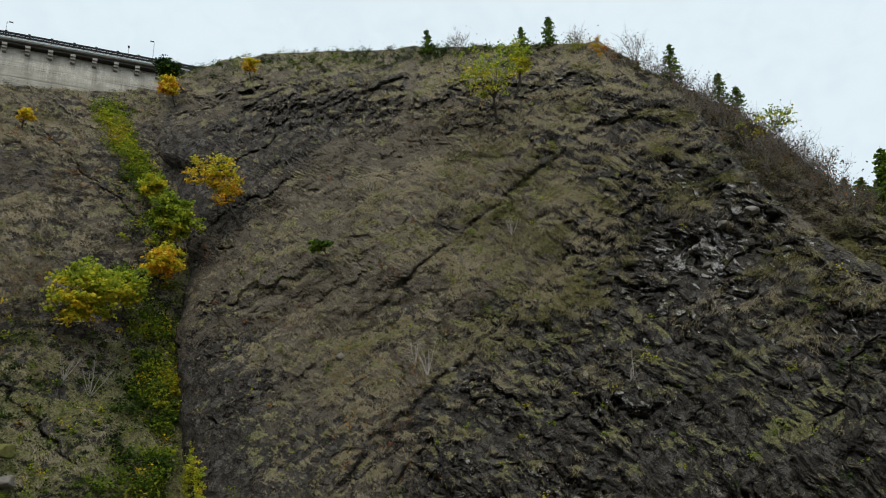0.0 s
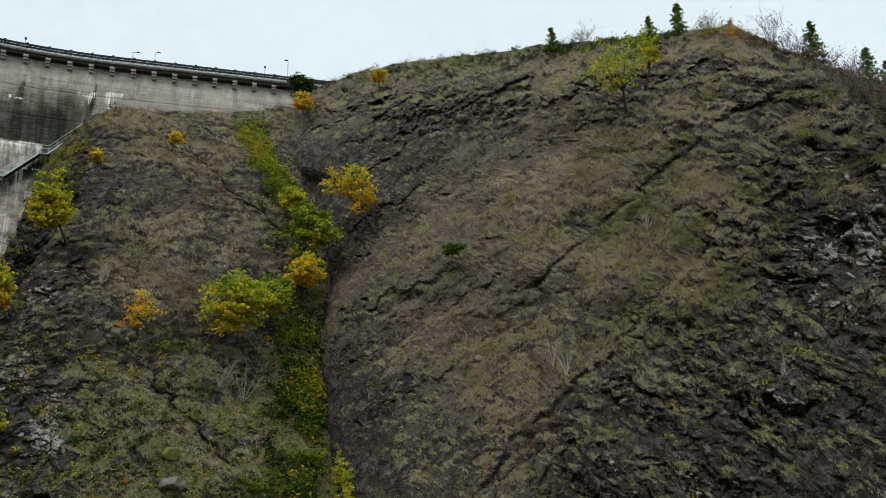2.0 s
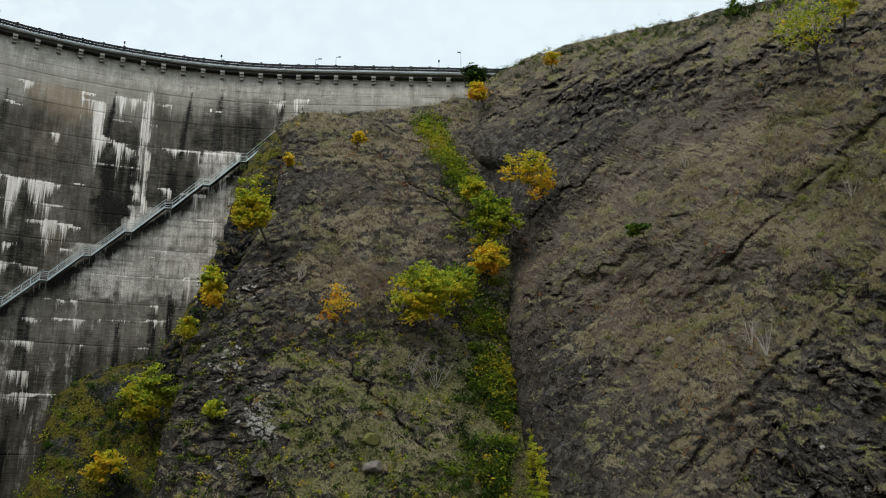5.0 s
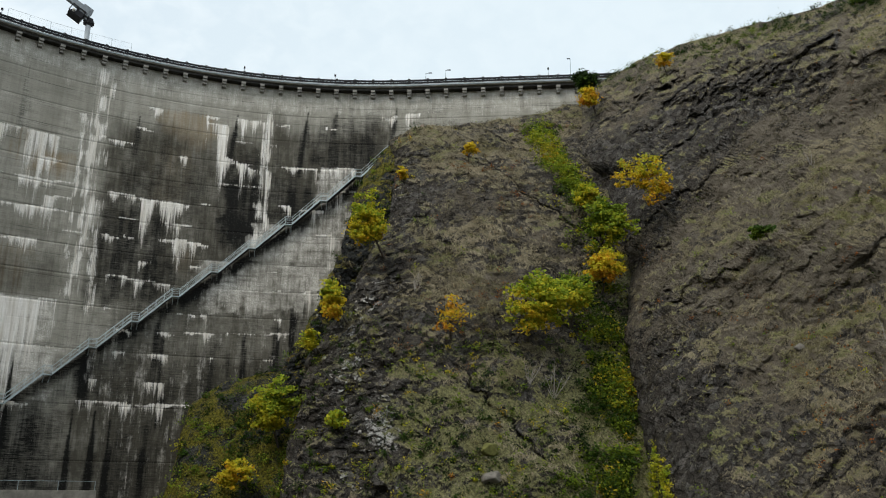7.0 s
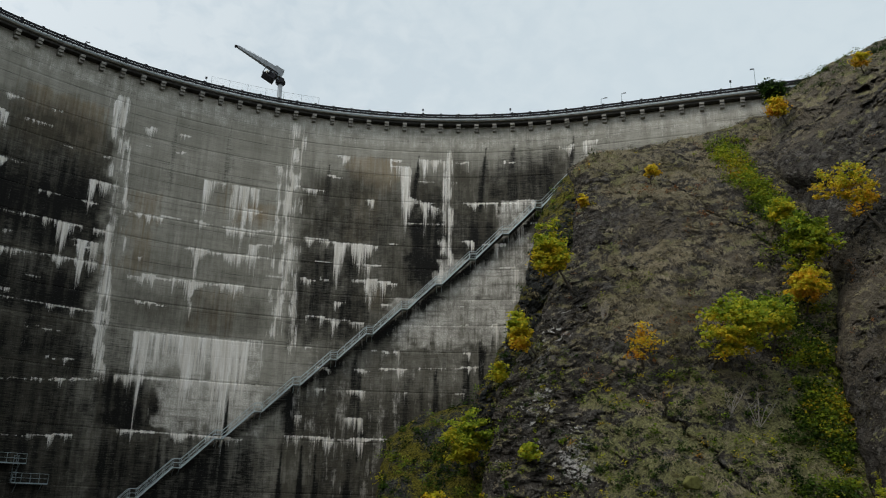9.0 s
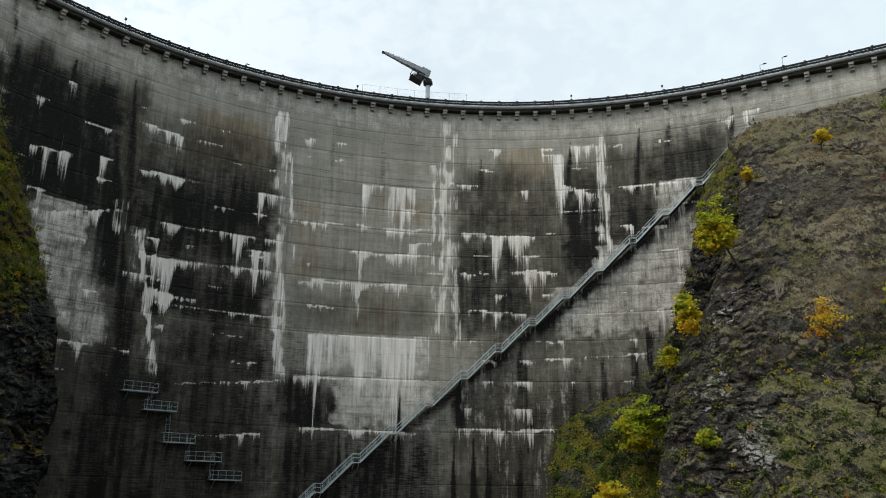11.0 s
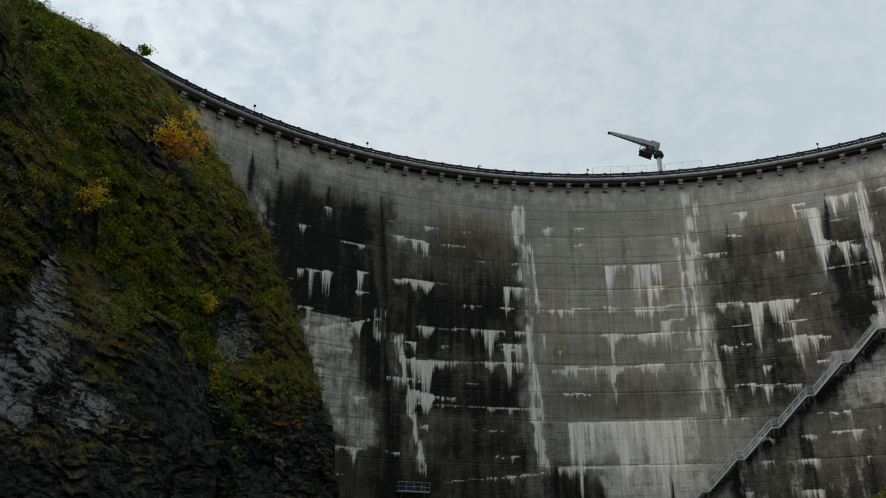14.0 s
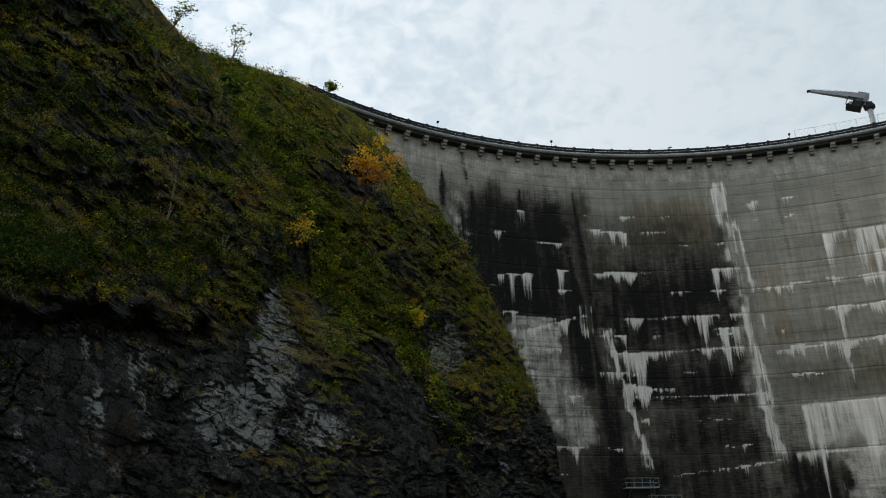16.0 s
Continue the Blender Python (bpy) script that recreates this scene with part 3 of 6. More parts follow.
def paint_spur(az, el, pos, rocky, val, cval, up, seed):
    n, n2, n3 = fbm(pos / 7, 4, seed + 90), fbm(pos / 2.2, 4, seed + 95), fbm(pos / 4, 4, seed + 99)
    crag = np.clip(1.2 * blob(az, el, -26, 10, 3.0, 9) + blob(az, el, -27, 3, 4, 4) + 0.6 * blob(az, el, -28.5, 20, 2, 3), 0, 1)
    grass = 0.34 + 0.50 * up + 0.25 * (0.5 - rocky) + 0.70 * (cval - 0.5) + 0.6 * (n3 - 0.5) - 0.40 * crag - 0.16 * smooth(13, 5, el)
    moss = 0.18 + 0.2 * up + 0.5 * smooth(-39, -44, az) * smooth(24, 10, el) + 1.3 * (n2 - 0.5) + 0.42 * smooth(13, 4, el) * smooth(-26, -30, az)
    earth = 0.26 + 1.0 * (n - 0.5) + 0.4 * blob(az, el, -34, 16, 4, 5) - 0.4 * crag
    pale = 0.75 * blob(az, el, -27.5, 3.5, 1.2, 2.4) + 0.55 * blob(az, el, -25.0, 9, 1.0, 2.5) + 0.35 * (cval > 0.85) * crag + 0.22 * crag * (n3 > 0.48) - 0.05
    return np.stack([grass, moss, earth, pale], -1)


SPUR, spur_grid = cliff("cliff_spur", "grassy rock spur leaning on the dam's abutment", ROCK_SUNNY, -52,
    [(-52, 92), (-46, 88), (-40, 84), (-34, 81), (-28, 82), (-20, 85)], 0.55,
    [(-52, 26.2), (-41.1, 25.7), (-39.5, 25.2), (-36.2, 24.7), (-32, 24.3), (-29.3, 24.2), (-27.1, 23.0), (-20, 20)],
    [(-14, -20.5), (-0.5, -21.3), (2.3, -21.3), (4.5, -22.1), (8.2, -22.4), (11.3, -24.4), (14.7, -25.8), (18.2, -27.6), (21.3, -28), (23, -27.4), (40, -27)],
    23, side=1, turn=3.5, relief=0.9, paint=paint_spur, strike=-0.25, rift_lean=-1.0, blocky=0.6, calm=lambda az, el: 0.75 * smooth(-26.5, -31, az))


def paint_abutment(az, el, pos, rocky, val, cval, up, seed):
    n2 = fbm(pos / 2.2, 4, seed + 95)
    return np.stack([0.02 + 0.35 * up + 0.5 * (cval - 0.5), 0.22 + 0.3 * up + 1.0 * (n2 - 0.5), 0.05 + 0 * az, 0.2 * (cval > 0.7)], -1)


ABUT, abut_grid = cliff("abutment_rock", "dark broken rock at the dam's contact with the spur", ROCK_SHADY, -36,
    [(-36, 106), (-28, 104), (-20, 103), (-14, 103)], 0.12,
    [(-36, 24.4), (-29.3, 24.0), (-27.1, 22.6), (-25.4, 20.5), (-20, 16)],
    [(-14, -17.5), (0, -18), (7.8, -20.8), (11.2, -22.6), (15.8, -24.3), (20, -25.3), (22.3, -26.3), (40, -27)],
    29, side=1, turn=1.5, relief=0.6, back=6, paint=paint_abutment, step=0.22)


def paint_bank(az, el, pos, rocky, val, cval, up, seed):
    n2 = fbm(pos / 2.2, 4, seed + 95)
    return np.stack([0.3 + 0.8 * (n2 - 0.5), 0.55 + 1.2 * (n2 - 0.5), 0 * az, 0 * az], -1)


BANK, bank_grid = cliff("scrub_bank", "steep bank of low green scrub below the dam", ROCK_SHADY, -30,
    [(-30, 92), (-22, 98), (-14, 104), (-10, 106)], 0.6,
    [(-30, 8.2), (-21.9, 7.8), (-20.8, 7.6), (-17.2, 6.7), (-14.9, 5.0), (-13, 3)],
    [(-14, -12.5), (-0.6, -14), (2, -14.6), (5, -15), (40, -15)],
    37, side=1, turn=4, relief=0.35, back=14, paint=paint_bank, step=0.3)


def rug(az, el):
    """One where moss and ivy hide the shaded rock, nought on its bare faces."""
    foot = np.interp(az, [17, 22, 26, 30, 33, 36.5, 40, 44, 48, 60], [13, 13, 15, 16, 14, 21.5, 17.5, 18.5, 18.3, 18])
    rug_ = smooth(foot - 2.5, foot + 1.5, el)
    rug_ = rug_ - 1.1 * blob(az, el, 30.8, 28.2, 1.8, 2.0) - 1.3 * blob(az, el, 24.6, 16.2, 1.8, 2.6) - 0.8 * blob(az, el, 27.5, 22.5, 1.0, 1.6)
    return np.clip(rug_ + 0.7 * blob(az, el, 32.5, 14, 1.6, 2.5) + 0.7 * blob(az, el, 33, 8, 3, 2.5), 0, 1)


def slab(az, el):
    return np.clip(1.3 * blob(az, el, 48, 11.5, 4.2, 6.0), 0, 1)


def overhang(az, el):
    """The bare face stands back under the ivy."""
    line = 17.9 + 2.6 * (vnoise(np.stack([az / 1.6, 0 * az, 0 * az], -1), 301) - 0.5)
    return 1.9 * smooth(line + 0.7, line - 0.6, el) * smooth(39.5, 43, az)


def paint_left(az, el, pos, rocky, val, cval, up, seed):
    n, n2, n3 = fbm(pos / 7, 4, seed + 90), fbm(pos / 2.2, 4, seed + 95), fbm(pos / 4, 4, seed + 99)
    x = -np.radians(az) * 50
    run = fbm(np.stack([x / 0.9 + 0.25 * pos[:, 2], pos[:, 2] / 9.0, 0 * x], -1), 4, seed + 97)
    high = np.clip(rug(az, el) + 1.0 * (n3 - 0.5), 0, 1)
    grass = -0.10 + 0.40 * high + 0.40 * up + 0.9 * (n3 - 0.5) + 0.30 * (cval - 0.5)
    moss = -0.02 + 0.55 * high + 0.28 * up + 1.2 * (n2 - 0.5)
    earth = 0.05 + 0.9 * (n - 0.5)
    bright = 0.9 * blob(az, el, 36.3, 17.5, 1.3, 4.2) + 0.8 * blob(az, el, 39.0, 12.0, 2.4, 2.2) + 0.6 * blob(az, el, 33.0, 11.5, 1.4, 3.5) + 0.8 * blob(az, el, 24.6, 16.5, 1.3, 1.8)
    pale = (1 - high) * (0.02 + 1.1 * (n3 - 0.5) + 0.2 * (val > 0.7) + 2.2 * bright * (0.5 + n2)) + slab(az, el) * (0.50 + 2.0 * (run - 0.5))
    lush = 0.04 if seed == 51 else -0.2      # the buttress is greener than the wall
    return np.stack([grass * (1 - 0.6 * slab(az, el)) + lush * high, moss - 0.4 * slab(az, el) + lush * high, earth, pale], -1)


def hollows(az, el):
    """Bare recesses in the buttress."""
    return 3.2 * blob(az, el, 24.6, 15.8, 1.3, 2.0) + 2.6 * blob(az, el, 30.8, 28.2, 1.5, 1.8) + 2.4 * blob(az, el, 33.0, 12.0, 1.5, 3.5) + 2.0 * blob(az, el, 22.5, 8.0, 1.4, 2.5)


FARLEFT, farleft_grid = cliff("cliff_shaded_buttress", "shaded mossy rock buttress in front of the dam", ROCK_SHADY, 60,
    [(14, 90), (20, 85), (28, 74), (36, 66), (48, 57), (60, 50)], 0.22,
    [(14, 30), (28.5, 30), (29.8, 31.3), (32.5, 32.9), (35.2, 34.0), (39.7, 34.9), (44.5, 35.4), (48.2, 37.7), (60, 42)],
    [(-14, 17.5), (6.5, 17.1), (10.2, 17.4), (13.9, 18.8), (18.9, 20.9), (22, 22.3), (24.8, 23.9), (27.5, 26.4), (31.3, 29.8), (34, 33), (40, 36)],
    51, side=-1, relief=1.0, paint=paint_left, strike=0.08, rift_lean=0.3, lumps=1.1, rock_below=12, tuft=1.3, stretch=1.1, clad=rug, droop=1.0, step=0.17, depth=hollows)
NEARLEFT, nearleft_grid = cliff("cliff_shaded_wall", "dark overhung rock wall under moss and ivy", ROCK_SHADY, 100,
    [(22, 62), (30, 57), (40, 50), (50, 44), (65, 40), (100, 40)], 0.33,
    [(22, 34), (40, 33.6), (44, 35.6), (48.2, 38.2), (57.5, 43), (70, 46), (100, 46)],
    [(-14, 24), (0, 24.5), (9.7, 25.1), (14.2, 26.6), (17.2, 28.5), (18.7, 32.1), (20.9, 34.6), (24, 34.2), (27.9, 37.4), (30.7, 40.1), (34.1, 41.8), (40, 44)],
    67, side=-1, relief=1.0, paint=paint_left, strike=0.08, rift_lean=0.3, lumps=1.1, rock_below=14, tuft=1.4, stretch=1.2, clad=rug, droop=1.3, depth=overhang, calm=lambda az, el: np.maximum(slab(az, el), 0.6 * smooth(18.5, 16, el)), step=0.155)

# ---- dam: a vertical cylinder with straight ends ----
DAM_C, DAM_R = (14.4, 46.8), 72.9
CREST, S_LEFT, S_RIGHT, S_TURN = 60.0 + Z0, -86.0, 98.0, 47.0


def dam_plan(s, out=0.0):
    """A point of the downstream face at arc length s (to the right of the crown), moved out towards the camera, and the wall's bearing."""
    s = np.asarray(s, float)
    c = np.clip(s, -200, S_TURN)
    th = c / DAM_R
    r = DAM_R - out
    x, y = DAM_C[0] + r * np.sin(th), DAM_C[1] + r * np.cos(th)
    over = s - c
    return x + over * np.cos(th), y - over * np.sin(th), th


def dam_at(s, z, out=0.0):
    x, y, th = dam_plan(s, out)
    return Vector((float(x), float(y), z)), float(th)


def dam_pose(s, z, out=0.0):
    """x along the wall to the right, y into the wall, z up."""
    p, th = dam_at(s, z, out)
    return Matrix.Translation(p) @ Matrix.Rotation(-th, 4, "Z")


JOINTS = [S_LEFT, -66.0, -43.0, -22.2, 0.6, 25.6, 50.0, 74.0, S_RIGHT]
LIFTS = [-9.0, 3.2, 10.3, 17.5, 23.4, 27.4, 31.4, 36.0, 39.5, 42.7, 46.7, 51.0, 55.2, 59.9]


# calcite curtains below lift joints: from s to s, height at both, longest drip, strength
DRIPS_MID = [(-20.3, -4.3, 30.7, 31.5, 1.1, 0.8), (-14.3, -11.2, 31.1, 31.3, 4.5, 0.9), (-13.1, -0.9, 35.7, 36.1, 1.2, 0.8), (-12.2, -11.0, 35.7, 35.8, 4.2, 0.8),
             (-21.1, -13.9, 39.5, 39.9, 0.9, 0.8), (-8.4, -0.8, 39.8, 40.1, 1.1, 0.8), (-11.6, -8.1, 46.4, 46.5, 4.2, 0.66), (-7.4, -4.7, 46.6, 46.5, 6.0, 0.70),
             (-4.7, -3.2, 46.5, 46.5, 2.9, 0.9), (-20.9, -18.7, 52.4, 52.7, 2.3, 0.8), (-15.8, -14.0, 52.5, 52.7, 2.1, 0.7), (-1.3, -0.2, 50.6, 50.4, 5.6, 0.9),
             (-4.2, -0.6, 37.8, 37.9, 4.3, 0.8), (-18.3, -0.9, 23.2, 23.7, 6.5, 1), (-20.0, -0.3, 17.2, 17.7, 1.5, 0.8)]
DRIPS_LEFT = [(-44.1, -38.0, 49.0, 48.5, 1.5, 0.8), (-36.1, -32.2, 48.7, 48.6, 2.4, 0.7), (-43.4, -35.5, 42.3, 42.6, 0.9, 1), (-26.8, -22.7, 42.7, 42.8, 2.6, 0.9),
              (-39.6, -26.5, 35.8, 36.1, 1.1, 0.8), (-32.1, -27.5, 36.2, 36.2, 4.5, 1), (-41.4, -34.4, 30.9, 31.2, 2.7, 1), (-34.4, -24.0, 31.2, 31.6, 1.9, 0.9),
              (-27.6, -24.1, 34.3, 34.2, 4.1, 0.9), (-37.1, -22.0, 25.0, 25.1, 1.3, 0.6), (-57.3, -52.1, 41.2, 41.7, 2.9, 0.8), (-57.5, -55.6, 47.5, 47.7, 2.7, 0.8),
              (-40.7, -34.0, 26.3, 26.2, 1.3, 1), (-35.9, -21.7, 15.0, 16.5, 1.1, 0.5)]
DRIPS_RIGHT = [(3.8, 14.7, 39.9, 39.4, 1.4, 0.9), (8.2, 13.1, 39.7, 39.5, 4.4, 1), (1.8, 6.5, 47.8, 47.5, 1.3, 0.8), (13.2, 17.9, 34.2, 33.7, 1.9, 1),
               (13.8, 15.4, 34.2, 34.0, 5.7, 1), (16.4, 17.6, 33.9, 33.7, 3.3, 0.9), (3.6, 6.0, 33.6, 33.4, 1.4, 0.8), (16.2, 19.4, 52.8, 52.7, 5.4, 1),
               (20.5, 24.9, 54.1, 53.8, 4.6, 1), (18.7, 24.0, 47.9, 45.9, 3.1, 1), (21.5, 24.0, 46.9, 45.9, 6.6, 0.9), (27.5, 28.4, 53.7, 53.6, 2.0, 0.8),
               (27.3, 32.4, 46.9, 46.7, 0.9, 0.8), (33.4, 38.7, 46.7, 47.2, 3.8, 0.9), (27.4, 29.5, 40.8, 40.5, 1.2, 0.9), (41.9, 45.3, 55.5, 55.8, 2.9, 0.9)]
DRIPS_LOW = [(-40.4, -34.2, 26.7, 25.9, 1.1, 1), (-54.0, -46.4, 33.6, 35.8, 1.0, 1), (4.9, 13.3, 28.1, 27.5, 2.3, 0.6), (3.0, 15.0, 11.0, 10.6, 2.2, 0.7), (-19.0, -2.0, 10.4, 10.2, 1.2, 0.6), (16.0, 30.0, 20.8, 21.4, 1.6, 0.5),
             (46.0, 52.0, 56.0, 56.4, 2.2, 0.8), (-33.0, -24.0, 8.6, 9.4, 1.4, 0.6), (12.0, 26.0, 10.8, 11.0, 1.5, 0.5)]
# broad calcite films, black algae, rust: s, s, low, high, strength
WASH = [(-17.5, -0.8, 18.2, 23.7, 0.92), (-14.6, 0.4, 10.7, 17.5, 0.85), (-56.0, -49.2, 28.5, 35.6, 0.85), (-53.0, -45.6, 22.0, 30.0, 0.85), (-50.5, -44.6, 18.8, 24.0, 0.8), (-43.6, -41.2, 27.0, 34.5, 0.5), (-40.6, -38.4, 17.0, 27.0, 0.55), (-46.9, -45.0, 33.2, 50.0, 0.35), (16.9, 35.4, 24.5, 31.6, 0.8),
        (23.7, 37.7, 31.2, 37.7, 0.8), (3.1, 33.2, 19.4, 24.9, 0.28), (7.4, 30.2, 11.9, 18.6, 0.25), (33.0, 38.1, 37.2, 47.2, 0.85), (-63.9, -61.7, 44.5, 52.7, 0.7)]
ALGAE = [(-62.5, -46.6, 35.5, 52.3, 1.1), (-43.4, -24.5, 32.8, 44.0, 0.95), (-41.5, -24.5, 24.2, 31.2, 0.95), (-41.9, -34.8, 31.7, 40.1, 0.9), (-36.4, -21.8, 18.4, 23.7, 0.75),
         (-35.8, -22.0, -2, 18.1, 0.65), (-47.5, -36.2, -2, 18.7, 0.9), (-44.7, -39.4, 18.8, 29.1, 0.5), (4.8, 19.3, 39.9, 46.6, 0.5), (19.1, 26.2, 34.5, 46.5, 0.95),
         (26.3, 32.0, 37.2, 45.7, 0.85), (2.7, 13.2, 24.4, 39.1, 0.72), (2.7, 5.8, 11.2, 18.1, 0.95), (32.6, 42.6, 47.0, 54.8, 0.7)]
ALGAE_LOW = [(6.2, 15.0, -2, 10.4, 0.55), (-28.9, -21.8, 16.5, 24.1, 0.6), (11.6, 19.4, 29.1, 33.2, 0.4), (-21.5, -14.5, 10.5, 17.3, 0.95), (-22, 2, -2, 10.2, 0.8), (5.0, 19.0, 9.0, 18.0, 0.5), (-47.0, -24.0, -2, 14.0, 0.7),
             (18.0, 21.5, 11.5, 20.0, 0.8), (27.0, 33.0, 9, 19.5, 0.5), (44.0, 56.0, 50, 54.5, 0.45), (-21.5, -18.6, 18.3, 23.3, 0.6)]
RUST = [(-37.3, -25.4, 44.9, 53.8, 0.5), (-6.2, -0.7, 40.9, 44.1, 0.6), (-21.5, -16.4, 31.0, 43.0, 0.4), (-9.7, -6.2, 41.2, 46.6, 0.3), (-26.3, -21.4, 30.6, 33.1, 0.3),
        (9.5, 17.9, 48.3, 53.9, 0.5), (13.8, 16.7, 29.1, 33.2, 0.5), (9.1, 14.9, 39.4, 48.4, 0.4), (-12, -4, 24, 30.5, 0.35), (36.5, 41, 33, 46, 0.5)]
DAMP = [(-21.0, -1.5, 24.2, 30.5, 0.62), (-21.0, -1.5, 32.0, 35.2, 0.4), (3.0, 25.0, 24.0, 51.0, 0.85), (26.0, 44.0, 38.0, 54.0, 1.0), (-43.0, -24.5, 16.0, 51.5, 0.95), (-64.0, -43.0, 36.0, 54.0, 1.0), (3.0, 30.0, -2.0, 18.0, 0.95), (-22.0, -13.0, -2.0, 17.5, 1.0)]
# dark seepage lines and calcite bands: s and height at the top, at the foot, width, strength
STREAKS = [(-46.6, 44.5, -45.4, 26.5, 3.2, 0.9), (-44.4, 34.0, -42.6, 14.0, 3.4, 0.8), (-61.8, 59.7, -61.2, 54.5, 0.8, 0.8), (-64.9, 56.5, -65.0, 50.0, 1.1, 0.9), (-53.3, 54.3, -53.3, 47.6, 1.0, 0.9), (-45.3, 54.4, -43.8, 33.9, 1.8, 0.75),
           (20.7, 54.7, 19.9, 46.9, 1.1, 0.8), (31.1, 56.2, 30.3, 46.0, 1.1, 0.9), (6.8, 51.9, 6.5, 45.9, 1.0, 0.6), (-16.3, 55.8, -16.1, 44.2, 0.6, 0.4),
           (-8.3, 56.0, -8.3, 46.6, 1.3, 0.35), (-30.4, 47.7, -29.0, 39.2, 1.1, 0.5), (35.5, 56.3, 35.1, 51.9, 1.3, 0.7), (44.8, 57.1, 44.1, 51.5, 1.0, 0.7)]
SEEPS = [(-5.0, 17.0, -5.0, 2.0, 0.9, 0.95), (-13.2, 10.0, -13.2, -9, 1.8, 0.95), (3.6, 17.8, 3.9, 11.0, 1.8, 0.95), (-8.0, 9.6, -8.0, -9, 1.2, 0.95),
         (2.8, 9.5, 2.8, -9, 0.9, 0.95), (5.6, 9.5, 5.6, -9, 1.2, 0.95), (7.6, 8.5, 7.6, -9, 0.6, 0.9), (26.0, 20, 26.0, 10, 0.8, 0.6)]
BANDS = [(-24, 56, -21.9, 16.6, 2.4, 0.95), (-24.9, 55.1, -24.2, 46.9, 0.9, 0.9), (-22.5, 49.9, -20.9, 31.7, 0.9, 0.8), (1.6, 58.1, 0.9, 24.4, 3.15, 0.95),
         (-0.4, 50.6, -0.3, 29.3, 1.2, 0.8), (2.8, 46, 3.1, 22.8, 1.2, 0.8), (25.5, 55.9, 24.5, 33.5, 2.2, 0.78), (25.8, 46.2, 25.8, 36.7, 1.5, 0.8),
         (36.5, 43.7, 35.3, 30.7, 1.2, 0.8), (-42.3, 34.2, -38.4, 15.5, 1.5, 1), (-54.0, 33.6, -53.6, 29.0, 1.4, 0.9), (-45.2, 38, -45.3, 32.8, 1.95, 0.9)]


# small seeps along the lifts of the damp bays
seeps_rng = random.Random(5)
DRIPS_SMALL = []
for lo_, hi_, rows_ in ((-62.0, -24.5, (51.0, 46.5, 42.5, 39.6, 36.0, 33.4, 31.2, 28.2, 25.2, 22.0, 18.5, 15.2)), (-21.0, -1.0, (49.8, 43.0, 40.0, 36.0, 33.4, 31.2, 27.4)),
                        (3.0, 44.0, (53.6, 50.2, 46.8, 43.4, 40.0, 36.4, 33.8, 30.4, 27.6, 23.4, 20.6, 17.6, 13.8))):
    for z_ in rows_:
        for _ in range(int((hi_ - lo_) / 7)):
            a_, w_ = seeps_rng.uniform(lo_, hi_), seeps_rng.uniform(0.5, 3.2)
            DRIPS_SMALL.append((a_, a_ + w_, z_, z_ + seeps_rng.uniform(-0.15, 0.15), seeps_rng.choice((0.5, 0.8, 1.2, 2.4)), seeps_rng.uniform(0.55, 0.85)))


